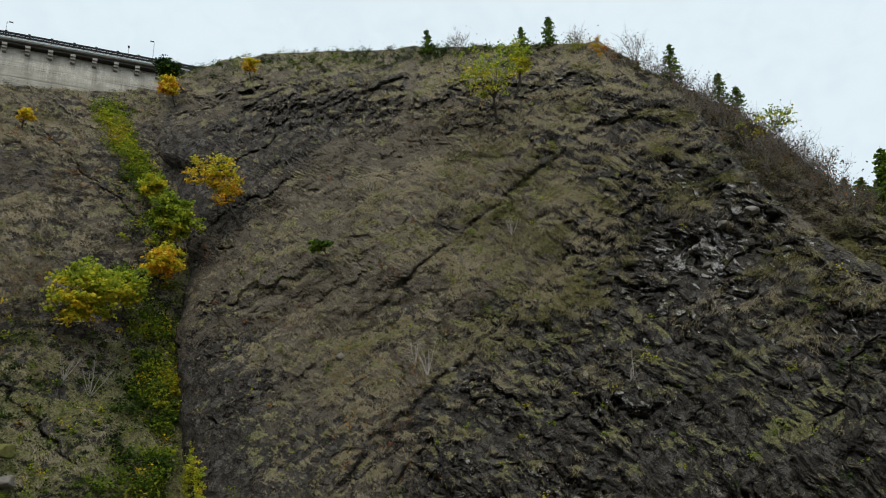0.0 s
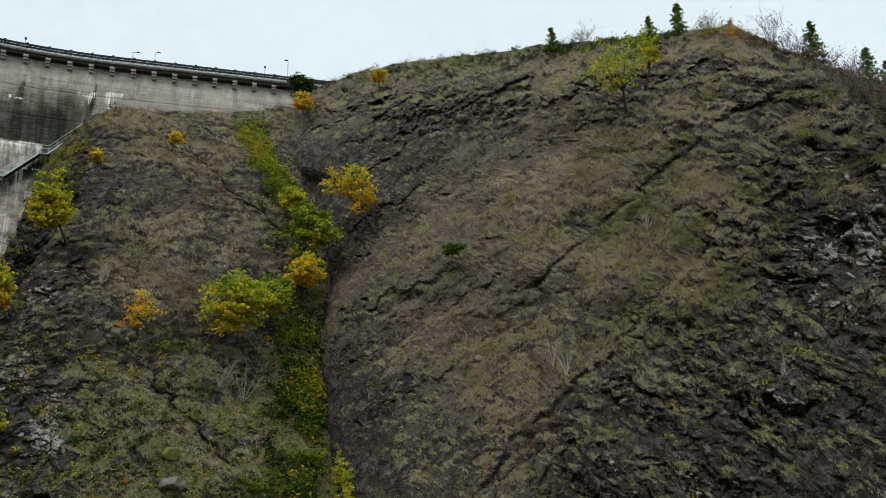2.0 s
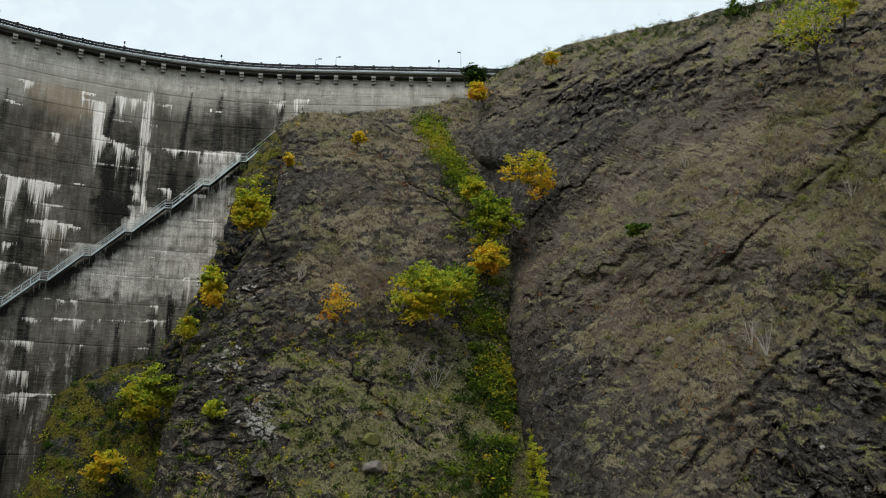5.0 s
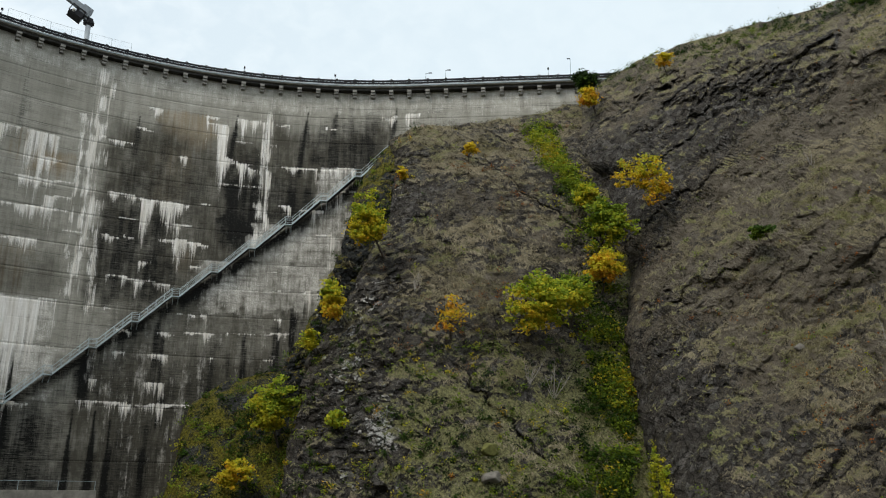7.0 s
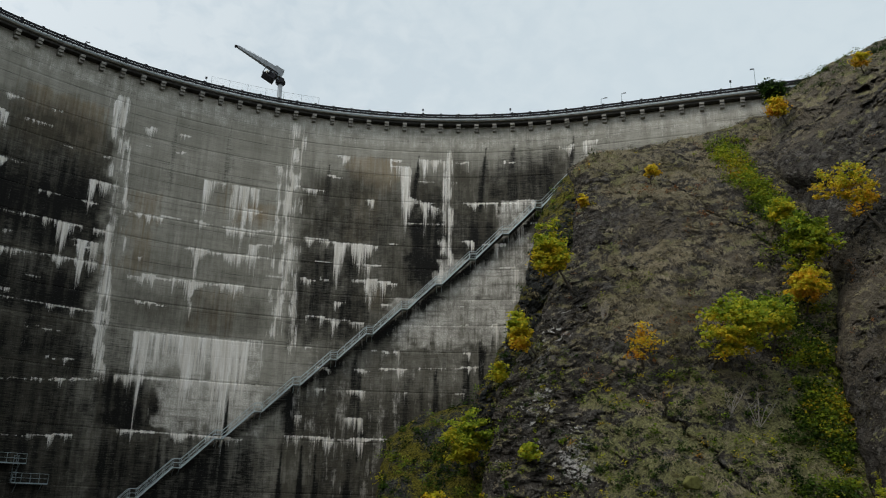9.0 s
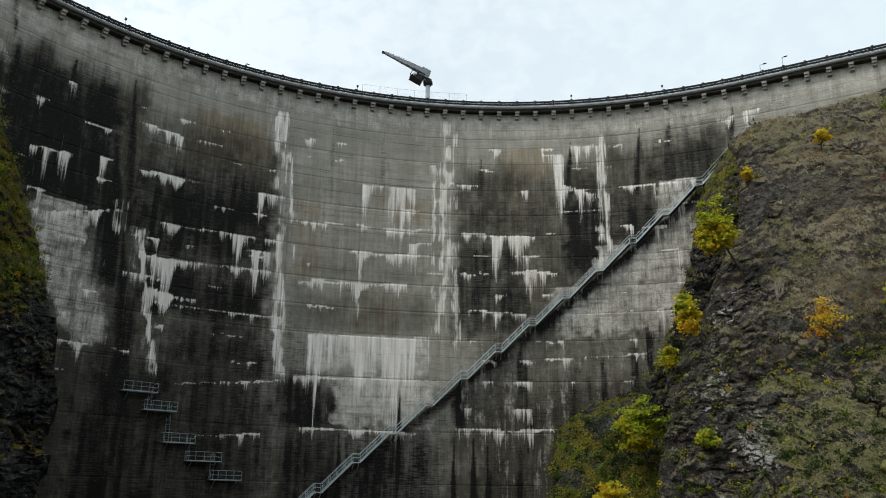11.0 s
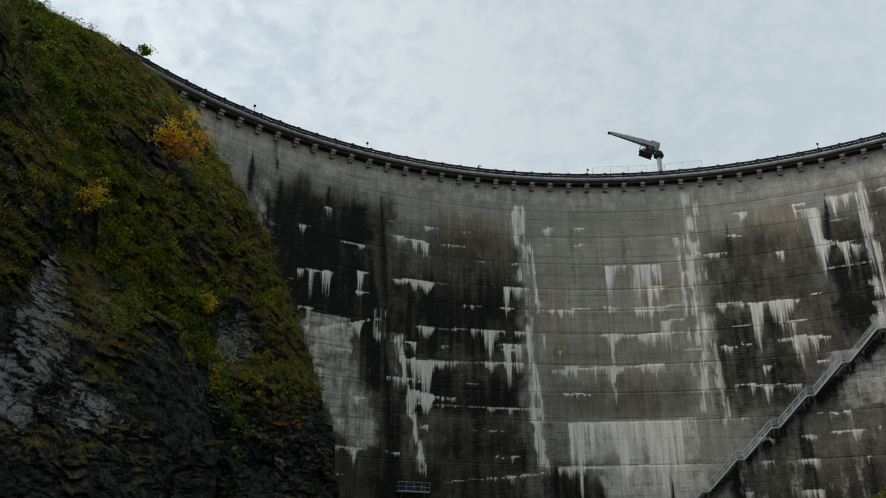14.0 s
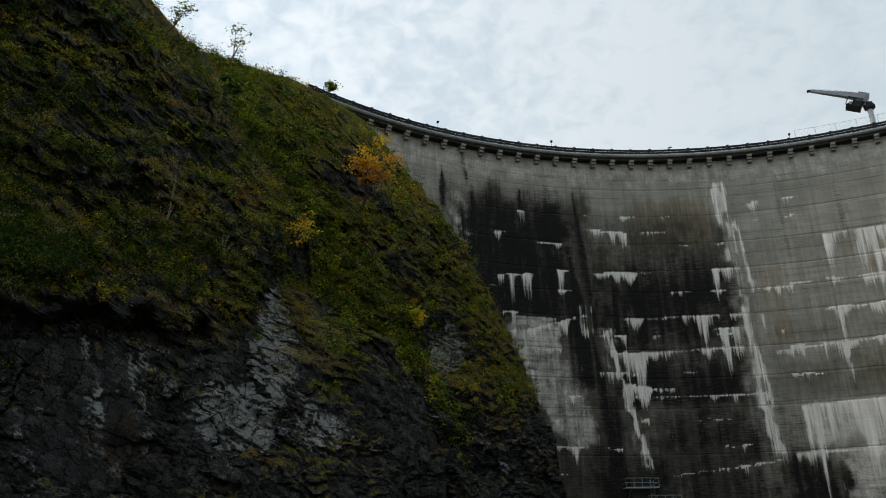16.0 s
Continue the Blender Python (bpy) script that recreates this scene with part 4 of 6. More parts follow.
def stains(s, z):
    """Calcite, algae, rust, wetness and film at points of the wall; the stairs' shadow is painted into the algae."""
    zero = 0 * s
    p = np.stack([s, z, zero], -1)
    n1, n2, n3 = (vnoise(np.stack([s / w, zero + k, zero], -1), 40 + k) for k, w in ((1, 0.5), (2, 0.3), (3, 2.6)))
    n4 = 0.7 * vnoise(np.stack([s / 0.8, zero + 4, zero], -1), 44) + 0.3 * vnoise(np.stack([s / 1.6, zero + 4, zero], -1), 45)
    runs = fbm(np.stack([s / 0.55, z / 7, zero], -1), 3, 61)
    blot = fbm(p / 3.0, 4, 63)
    jag = 1.1 * (fbm(np.stack([s / 1.3, z / 1.3, zero], -1), 3, 65) - 0.5)
    white, black, rust, film = zero.copy(), zero.copy(), zero.copy(), zero.copy()
    for s0, s1, za, zb, ln, st in DRIPS_MID + DRIPS_LEFT + DRIPS_RIGHT + DRIPS_LOW + DRIPS_SMALL:
        near = (s > s0 - 1) & (s < s1 + 1)
        if not near.any() or z.min() > max(za, zb) + 0.1 or z.max() < min(za, zb) - 3 * ln:
            continue
        lip = za + (zb - za) * np.clip((s - s0) / (s1 - s0), 0, 1)
        d = lip - z
        ends = smooth(s0 - 0.3, s0 + 0.25, s + 0.5 * jag) * smooth(s1 + 0.3, s1 - 0.25, s + 0.5 * jag)
        reach = ln * (0.30 + 1.3 * n3 * n4 * 1.6)
        m = ends * (d > -0.05) * np.where(d < 0.10 + 0.2 * n2, 0.50 + 0.5 * n3, np.clip(0.90 * st + 0.95 * (n4 - 0.5) - 0.60 * d / reach, 0, 1) * (d < 1.6 * reach))
        white = np.where(near, np.maximum(white, m), white)
    for sa, za, sb, zb, w, st in BANDS:
        k = np.clip((za - z) / (za - zb), 0, 1)
        off = np.abs(s - (sa + (sb - sa) * k) + 0.5 * jag)
        half = 0.46 * w * (0.45 + 0.45 * vnoise(np.stack([zero, z / 0.9, zero], -1), 71) + 0.5 * vnoise(np.stack([s / 0.5, z / 5.0, zero], -1), 72))
        m = st * (1 - smooth(0.45, 1.35, off / half + 1.9 * (runs - 0.5))) * smooth(zb - 1.5, zb + 1, z + 2 * jag) * smooth(za + 0.6, za - 0.6, z + jag) * (0.30 + 0.8 * runs) * (0.55 + 0.75 * smooth(0.3, 0.6, fbm(np.stack([s / 0.9, z / 2.2, zero], -1), 3, 73)))
        white = np.maximum(white, m)
    for s0, s1, lo, hi, st in WASH:
        m = st * smooth(s0 - 1.5, s0 + 1, s + 3 * jag) * smooth(s1 + 1.5, s1 - 1, s + 3 * jag) * smooth(lo - 2, lo + 1, z + 3 * jag) * smooth(hi + 0.15, hi - 0.15, z + 0.2 * jag)
        film = np.maximum(film, m * (0.8 + 0.5 * (blot - 0.4)))
    for s0, s1, lo, hi, st in ALGAE + ALGAE_LOW:
        m = st * smooth(s0 - 3, s0 + 2.5, s + 4 * jag) * smooth(s1 + 3, s1 - 2.5, s + 4 * jag) * smooth(lo - 2.5, lo + 1, z + 3.0 * jag) * smooth(hi + 6.0, hi - 5.0, z + 1.5 * jag + 2.5 * (n1 - 0.5) + 2.0 * (n3 - 0.5))
        black = np.maximum(black, m * (0.60 + 0.40 * np.clip((runs - 0.3) / 0.4, 0, 1)) * (0.70 + 0.5 * blot))
    for sa, za, sb, zb, w, st in STREAKS + SEEPS:
        k = np.clip((za - z) / (za - zb), 0, 1)
        off = np.abs(s - (sa + (sb - sa) * k) + 0.10 * jag)
        half = 0.5 * w * (0.15 + 0.85 * smooth(0, 0.5, k)) * (0.7 + 0.6 * n3) + 0.02
        mark = (st * 0.95 * (1 - smooth(0.25, 1.5, off / half + 0.8 * (n1 - 0.5))) * smooth(zb - 2.5, zb + 1, z) * (z < za))
        black, film = np.maximum(black, mark), film * (1 - 0.85 * mark)
    # band below the stairs: their shadow painted in, together with drips
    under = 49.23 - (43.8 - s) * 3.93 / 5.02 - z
    shade_damp = smooth(0.2, 0.9, under) * smooth(3.4, 1.2, under + 2 * jag) * smooth(44, 42, s) * smooth(-22, -18, s)
    black, film = np.maximum(black, 0.85 * shade_damp * (0.45 + 0.8 * blot)), film * (1 - 0.6 * shade_damp)
    for s0, s1, lo, hi, st in RUST:
        rust = np.maximum(rust, st * smooth(s0 - 2, s0 + 2, s + 3 * jag) * smooth(s1 + 2, s1 - 2, s + 3 * jag) * smooth(lo - 2.5, lo + 2, z + 3 * jag) * smooth(hi + 0.8, hi - 0.8, z + jag))
    # the lower right bays: pale runs between dark ones
    low = smooth(1.5, 5, s) * smooth(46, 40, s) * smooth(29, 22, z + 5 * jag)
    comb = 0.6 * vnoise(np.stack([s / 1.1, z / 14, zero], -1), 81) + 0.4 * vnoise(np.stack([s / 0.4, z / 9, zero], -1), 82)
    film = np.maximum(film, 0.42 * low * smooth(0.46, 0.66, comb) * (0.6 + 0.8 * blot))
    black = np.maximum(black, 0.8 * low * smooth(0.42, 0.28, comb) * (0.5 + 0.8 * blot))
    side = np.maximum(smooth(-20, -30, s), 0.75 * smooth(3, 9, s) * smooth(60, 40, s))
    wet = (0.16 + 0.75 * side) * smooth(54, 44, z + 5 * (blot - 0.5)) + 0.5 * smooth(20, 8, z)
    for s0, s1, lo, hi, st in DAMP:
        wet = np.maximum(wet, st * smooth(s0 - 2, s0 + 1, s + 2 * jag) * smooth(s1 + 2, s1 - 1, s + 2 * jag) * smooth(lo - 2, lo + 1, z) * smooth(hi + 3, hi - 3, z + 3 * (n3 - 0.5)))
    wet = wet * (0.65 + 0.7 * blot)
    black = np.maximum(black, 0.30 * side * smooth(50, 42, z + 6 * (blot - 0.5)) * (0.5 + runs))
    film = np.maximum(film, 0.55 * smooth(53.0, 57.5, z + 2 * jag))
    return np.stack([white, black, rust, wet, film], -1)


def make_dam():
    dam = tagged(new("arch_dam"), "tall curved concrete arch dam, streaked with calcite and algae", "dam", kind="structure")
    step = 0.245
    for a, b in zip(JOINTS, JOINTS[1:]):
        for lo, hi in zip(LIFTS, LIFTS[1:]):
            nu, nv = max(3, int((b - a) / step)), max(3, int((hi - lo) / step))
            s = np.concatenate([[a + 0.004], np.linspace(a + 0.03, b - 0.03, nu), [b - 0.004]])
            z = np.concatenate([[lo + 0.003], np.linspace(lo + 0.025, hi - 0.025, nv), [hi - 0.003]])
            S, Z = np.meshgrid(s, z, indexing="ij")
            edge = np.zeros_like(S)
            edge[0], edge[-1], edge[:, 0], edge[:, -1] = 1, 1, 1, 1
            s_, z_, e_ = S.ravel(), Z.ravel(), edge.ravel()
            p3 = np.stack([s_, z_, 0 * s_], -1)
            out = 0.03 * (fbm(p3 / np.array([4, 1.2, 1]), 3, 3) - 0.5) - 0.02 * e_
            x, y, _ = dam_plan(s_, out)
            me = raw("concrete_block", np.stack([x, y, z_ + Z0], -1), grid_faces(*S.shape), True)
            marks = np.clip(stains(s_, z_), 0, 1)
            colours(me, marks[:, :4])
            colours(me, marks[:, 4:], "film")
            uv = me.uv_layers.new(name="wall")
            idx = np.empty(len(me.loops), np.int32)
            me.loops.foreach_get("vertex_index", idx)
            uv.data.foreach_set("uv", np.stack([s_, z_], -1)[idx].astype(np.float32).ravel())
            part_mesh("concrete_block", me, CONCRETE, dam)
    # the body behind the face
    s = np.linspace(S_LEFT, S_RIGHT, 160)
    rows = []
    for out, z in ((-0.10, -16), (-0.10, 59.86), (-4.5, 59.86), (-14, -16)):
        x, y, _ = dam_plan(s, out)
        rows.append(np.stack([x, y, 0 * x + z + Z0], -1))
    rows.append(rows[0])
    me = raw("core", np.stack(rows, 1).reshape(-1, 3), grid_faces(160, 5), False)
    part_mesh("core", me, plain("bulk_concrete", (0.25, 0.24, 0.22)), dam)
    return dam


DAM = make_dam()

# ---- crest of the dam: brackets, deck, guard rail ----
STEEL = plain("galvanised_steel", (0.30, 0.36, 0.38), 0.5, 0.55, 0.3, 2.0)
DARK_STEEL = plain("dark_painted_steel", (0.018, 0.019, 0.021), 0.6, 0.0, 0.3)
SHADE_BEAM = plain("shade_dark_concrete", (0.05, 0.048, 0.043), 0.9, 0.0, 0.5, 1.5, 0.3)
DECK = plain("deck_concrete", (0.27, 0.26, 0.235), 0.85, 0.0, 0.4, 1.2, 0.3)
CRANE_GREY = plain("grey_crane_paint", (0.22, 0.24, 0.255), 0.5, 0.2, 0.25)
DARK_GREY = plain("dark_machine_steel", (0.03, 0.03, 0.033), 0.6, 0.3, 0.3)
LAMP_GLASS = plain("clouded_lamp_glass", (0.7, 0.68, 0.6), 0.25)
BAY = 2.86


def swept(profile, s0, s1, step=1.4):
    """A profile of (out, height) drawn along the dam."""
    s = np.linspace(s0, s1, int((s1 - s0) / step) + 2)
    cols = []
    for out, z in [*profile, profile[0]]:
        x, y, _ = dam_plan(s, out)
        cols.append(np.stack([x, y, 0 * x + z + Z0], -1))
    return raw("swept", np.stack(cols, 1).reshape(-1, 3), grid_faces(len(s), len(profile) + 1)[:, ::-1], False)


def make_crest():
    deck = part_mesh("crest_deck", swept([(1.25, 59.98), (1.35, 60.06), (1.35, 60.42), (1.25, 60.46), (-4.6, 60.46), (-4.6, 59.9), (0.0, 59.9)], S_LEFT, S_RIGHT), DECK)
    tagged(deck, "long concrete walkway slab overhanging the dam's face", "walkway", kind="structure")
    # dark band below the slab: overhang shade and grime in the beam's colour
    part_mesh("edge_beam", swept([(0.0, 59.9), (0.98, 59.96), (0.98, 59.62), (0.9, 59.56), (0.0, 59.56)], S_LEFT, S_RIGHT), SHADE_BEAM, deck, "beam under the slab, coloured dark for shade and grime")
    bm = bmesh.new()
    for k, (d, h) in enumerate(((1.12, 0.36), (0.92, 0.34), (0.62, 0.34))):
        top = -0.01 - sum((0.38, 0.34, 0.34)[:k])
        v = box(bm, -0.33 + 0.02 * k, -d, top - h, 0.33 - 0.02 * k, 0.0, top)
    bmesh.ops.bevel(bm, geom=bm.edges[:], offset=0.025, segments=1, affect="EDGES")
    me = bpy.data.meshes.new("bracket")
    bm.to_mesh(me)
    bm.free()
    me.materials.append(DECK)
    bm = bmesh.new()
    box(bm, -0.07, -0.06, 0, 0.07, 0.06, 0.78)
    box(bm, -0.16, -0.12, 0.78, 0.16, 0.12, 0.9)
    post = bpy.data.meshes.new("post")
    bm.to_mesh(post)
    bm.free()
    post.materials.append(DARK_STEEL)
    guard = tagged(new("guard_rail"), "dark steel guard rail along the crest", "railing", kind="structure")
    k = math.ceil((S_LEFT + 1.85) / BAY)
    while -1.85 + k * BAY < S_RIGHT:
        s = -1.85 + k * BAY
        ob = new("bracket", me)
        ob.parent, ob.matrix_world = deck, dam_pose(s, 59.66 + Z0)
        ob = new("post", post)
        ob.parent, ob.matrix_world = guard, dam_pose(s, 60.46 + Z0, 1.18)
        k += 1
    part_mesh("lower_panel", swept([(1.25, 60.5), (1.29, 60.5), (1.29, 60.84), (1.25, 60.84)], S_LEFT, S_RIGHT), DARK_STEEL, guard, "dark sheet panel")
    part_mesh("rail", swept([(1.22, 60.9), (1.32, 60.9), (1.34, 60.98), (1.32, 61.2), (1.22, 61.2)], S_LEFT, S_RIGHT), DARK_STEEL, guard)
    part_mesh("cable_duct", swept([(1.36, 60.18), (1.44, 60.18), (1.44, 60.28), (1.36, 60.28)], S_LEFT, S_RIGHT), STEEL, guard, "grey cable duct")


make_crest()


def crest_post(s, h, arm=0.0, label="thin grey lamp post on the dam's crest"):
    post = tagged(new("lamp_post"), label, "lamp post", group="posts along the crest")
    post.matrix_world = dam_pose(s, 60.46 + Z0, 0.9)
    bm = bmesh.new()
    rod(bm, (0, 0, 0), (0, 0, h), 0.05, 0.035)
    box(bm, -0.1, -0.1, 0, 0.1, 0.1, 0.06)
    part("pole", bm, STEEL, post)
    bm = bmesh.new()
    if arm:
        rod(bm, (0, 0, h - 0.1), (arm, 0, h), 0.03)
        box(bm, arm - 0.25 * math.copysign(1, arm), -0.08, h - 0.04, arm + 0.25 * math.copysign(1, arm), 0.08, h + 0.06)
    else:
        box(bm, -0.13, -0.13, h, 0.13, 0.13, h + 0.28)
    part("lamp_head", bm, DARK_STEEL, post)


for s_, h_, a_ in ((-65.8, 1.7, 0), (-48.1, 1.6, 0), (-30.4, 1.3, 0.3), (-13.0, 1.5, 0), (21.0, 1.5, 0), (35.0, 1.5, 0), (49.3, 2.0, 0.7), (52.4, 2.4, 0.5), (68.2, 1.9, 0), (71.6, 3.6, -0.3)):
    crest_post(s_, h_, a_)


def make_fence():
    """Low mesh fence round the crane's bay."""
    fence = tagged(new("mesh_fence"), "light wire mesh fence on the crest below the crane", "fence")
    marks = np.linspace(-12.2, 4.4, 7)
    for a, b in zip(marks, marks[1:]):
        bm = bmesh.new()
        pa, pb = dam_at(a, 61.2 + Z0, 0.8)[0], dam_at(b, 61.2 + Z0, 0.8)[0]
        up = Vector((0, 0, 1.45))
        rod(bm, pa + up, pb + up, 0.018, n=4)
        for f in np.linspace(0.25, 0.8, 3):
            rod(bm, pa + up * f, pb + up * f, 0.004, n=3)
        for f in np.linspace(0.1, 0.9, 9):
            rod(bm, pa.lerp(pb, f), pa.lerp(pb, f) + up, 0.003, n=3)
        part("mesh_panel", bm, STEEL, fence)
    for a in marks:
        bm = bmesh.new()
        p = dam_at(a, 60.46 + Z0, 0.8)[0]
        rod(bm, p, p + Vector((0, 0, 2.2)), 0.028)
        part("fence_post", bm, STEEL, fence)


make_fence()


def make_crane():
    """Slewing crane: mast, slewing ring, machinery house, box boom rising to the left."""
    crane = tagged(new("slewing_crane"), "grey steel slewing crane with a raised box boom on the dam", "crane")
    m = dam_pose(-1.5, 60.46 + Z0, -1.6)
    crane.matrix_world = m
    bm = bmesh.new()
    rod(bm, (0, 0, 0), (0, 0, 0.25), 0.65, 0.65, 20)
    rod(bm, (0, 0, 0.25), (0, 0, 4.75), 0.38, 0.36, 20)
    part("mast", bm, plain("pale_mast_paint", (0.42, 0.45, 0.47), 0.5, 0.1), crane)
    bm = bmesh.new()
    rod(bm, (0, 0, 4.5), (0, 0, 4.75), 0.5, 0.6, 20)
    rod(bm, (0, 0, 4.75), (0, 0, 5.15), 0.68, 0.68, 20)
    for k in range(10):
        a = k * math.tau / 10
        box(bm, 0.64, -0.07, 4.7, 0.76, 0.07, 5.2, Matrix.Rotation(a, 4, "Z"))
    rod(bm, (0, 0, 5.15), (0, 0, 5.6), 0.62, 0.58, 20)
    part("slewing_ring", bm, DARK_GREY, crane)
    turn = Matrix.Translation((0, 0, 5.5)) @ Matrix.Rotation(radians(27), 4, "Y")      # tips the upper works up to the left
    bm = bmesh.new()
    box(bm, -1.75, -0.8, -0.15, -0.25, 0.8, 1.35, turn)
    bmesh.ops.bevel(bm, geom=bm.edges[:], offset=0.05, segments=2, affect="EDGES")
    box(bm, -1.35, -0.85, 0.15, -0.55, -0.81, 1.1, turn)
    box(bm, -0.6, -0.45, -0.5, 0.1, 0.45, 0.2, turn)
    part("machinery_house", bm, CRANE_GREY, crane)
    bm = bmesh.new()
    for y in (-1.0, 0.9):
        box(bm, -2.85, y, -1.1, -0.75, y + 0.1, -0.98, turn)
        box(bm, -2.85, y, 0.1, -0.75, y + 0.1, 0.22, turn)
        for x in (-2.85, -2.0, -0.9):
            box(bm, x, y, -1.05, x + 0.1, y + 0.1, 0.15, turn)
    box(bm, -2.8, -0.9, -1.05, -0.8, 0.9, -0.97, turn)
    box(bm, -1.95, -0.75, -0.95, -0.8, 0.75, 0.1, turn)
    part("cab_frame", bm, DARK_GREY, crane, "dark open winch cage")
    for y in (-0.55, 0.2):
        bm = bmesh.new()
        bmesh.ops.create_uvsphere(bm, u_segments=12, v_segments=8, radius=0.22, matrix=turn @ Matrix.Translation((-2.25, y - 0.35, -0.45 + 0.25 * y)))
        part("winch_lamp", bm, LAMP_GLASS, crane, "pale round work lamp")
    bm = bmesh.new()
    prof = ((-1.8, 0.42, 1.32, 0.42), (-3.6, 0.46, 1.2, 0.36), (-8.2, 0.42, 0.78, 0.2))
    rings = [[bm.verts.new(turn @ Vector(p)) for p in ((x, -w, lo), (x, w, lo), (x, w, hi), (x, -w, hi))] for x, lo, hi, w in prof]
    for r0, r1 in zip(rings, rings[1:]):
        for k in range(4):
            bm.faces.new((r0[k], r1[k], r1[(k + 1) % 4], r0[(k + 1) % 4]))
    bm.faces.new(rings[0])
    bm.faces.new(rings[-1][::-1])
    bmesh.ops.recalc_face_normals(bm, faces=bm.faces)
    bmesh.ops.bevel(bm, geom=bm.edges[:], offset=0.03, segments=1, affect="EDGES")
    boom = part("boom", bm, CRANE_GREY, crane, "tapered grey box boom")
    bm = bmesh.new()
    box(bm, -8.6, -0.12, 0.42, -8.2, 0.12, 0.72, turn)
    rod(bm, turn @ Vector((-8.55, -0.2, 0.5)), turn @ Vector((-8.55, 0.2, 0.5)), 0.17, 0.17, 12)
    part("boom_head", bm, DARK_GREY, boom)
    bm = bmesh.new()
    for y in (-0.12, 0.12):
        rod(bm, turn @ Vector((-1.6, y, 1.45)), turn @ Vector((-5.6, y, 1.25)), 0.02, n=4)
        rod(bm, turn @ Vector((-5.6, y, 1.25)), turn @ Vector((-8.35, y, 0.8)), 0.02, n=4)
    rod(bm, turn @ Vector((-4.3, -0.4, 0.5)), turn @ Vector((-4.3, -0.4, 0.15)), 0.05, n=5)
    part("boom_cable", bm, DARK_GREY, boom)


make_crane()


# ---- steel stairway down the face ----
def make_stairs():
    pale = plain("pale_galvanised_steel", (0.40, 0.47, 0.48), 0.45, 0.15, 0.25, 2.0)
    stairs = tagged(new("steel_stairway"), "long galvanised steel stairway with landings climbing the dam's face", "stairway")
    run, land, rise, n = 4.02, 1.0, 3.93, 21
    bm = bmesh.new()
    box(bm, -0.13, -0.44, -0.02, 0.13, 0.44, 0.02)
    tread = bpy.data.meshes.new("tread")
    bm.to_mesh(tread)
    bm.free()
    tread.materials.append(DARK_GREY)
    in_, out_ = 0.25, 1.35
    def rails(p0, p1, name):
        """Handrail, knee rail and posts between two points of the outer and inner side."""
        for out in (in_, out_):
            a, b = dam_at(p0[0], p0[1] + Z0, out)[0], dam_at(p1[0], p1[1] + Z0, out)[0]
            for h, r, nm in ((1.08, 0.035, "handrail"), (0.56, 0.025, "knee_rail")):
                bm = bmesh.new()
                rod(bm, a + Vector((0, 0, h)), b + Vector((0, 0, h)), r)
                part(nm, bm, pale, stairs)
            count = max(2, round((b - a).length / 1.4) + 1)
            for f in np.linspace(0, 1, count)[:-1]:
                bm = bmesh.new()
                q = a.lerp(b, f)
                rod(bm, q - Vector((0, 0, 0.05)), q + Vector((0, 0, 1.08)), 0.028, n=5)
                part("post", bm, pale, stairs)
    for k in range(13):
        s1, z1 = 43.8 - 5.02 * k, 49.23 - rise * k          # top of the flight
        s0, z0 = s1 - run, z1 - rise                        # its foot
        for out in (in_, out_):
            a, b = dam_at(s0, z0 + Z0, out)[0], dam_at(s1, z1 + Z0, out)[0]
            bm = bmesh.new()
            up = Vector((0, 0, 0.16))
            side = (dam_at(s0, z0 + Z0, out + 0.05)[0] - a)
            v = [bm.verts.new(p) for p in (a - up, b - up, b + up, a + up, a - up + side, b - up + side, b + up + side, a + up + side)]
            for f in ((0, 1, 2, 3), (7, 6, 5, 4), (0, 4, 5, 1), (1, 5, 6, 2), (2, 6, 7, 3), (3, 7, 4, 0)):
                bm.faces.new([v[i] for i in f])
            bmesh.ops.recalc_face_normals(bm, faces=bm.faces)
            part("stringer", bm, pale, stairs)
        # solid dark sheet added so that the flight's underside looks shaded
        bm = bmesh.new()
        v = [bm.verts.new(dam_at(s_, z_ + Z0 - 0.2, o_)[0]) for s_, z_, o_ in ((s0, z0, in_), (s1, z1, in_), (s1, z1, out_), (s0, z0, out_))]
        made = bmesh.ops.extrude_face_region(bm, geom=[bm.faces.new(v)])["geom"]
        bmesh.ops.translate(bm, vec=(0, 0, 0.03), verts=[g for g in made if isinstance(g, bmesh.types.BMVert)])
        bmesh.ops.recalc_face_normals(bm, faces=bm.faces)
        part("soffit", bm, DARK_GREY, stairs, "dark sheet added under the treads for their shade")
        for j in range(n):
            f = (j + 0.5) / n
            ob = new("tread", tread)
            ob.parent, ob.matrix_world = stairs, dam_pose(s0 + run * f, z0 + rise * f + Z0, 0.8)
        rails((s0, z0), (s1, z1), "flight")
        # landing at the foot of the flight, on two wall brackets
        m = dam_pose(s0 - land / 2, z0 + Z0, 0.8)
        bm = bmesh.new()
        box(bm, -land / 2, -0.52, -0.14, land / 2, 0.5, -0.02, m)
        bmesh.ops.bevel(bm, geom=bm.edges[:], offset=0.015, segments=1, affect="EDGES")
        part("landing", bm, pale, stairs)
        rails((s0 - land, z0), (s0, z0), "landing")
        for x in (-0.35, 0.35):
            bm = bmesh.new()
            rod(bm, m @ Vector((x, -0.45, -0.14)), m @ Vector((x, 0.74, -0.14)), 0.05, n=4)
            rod(bm, m @ Vector((x, -0.4, -0.16)), m @ Vector((x, 0.74, -1.0)), 0.04, n=4)
            part("bracket", bm, pale, stairs)


make_stairs()


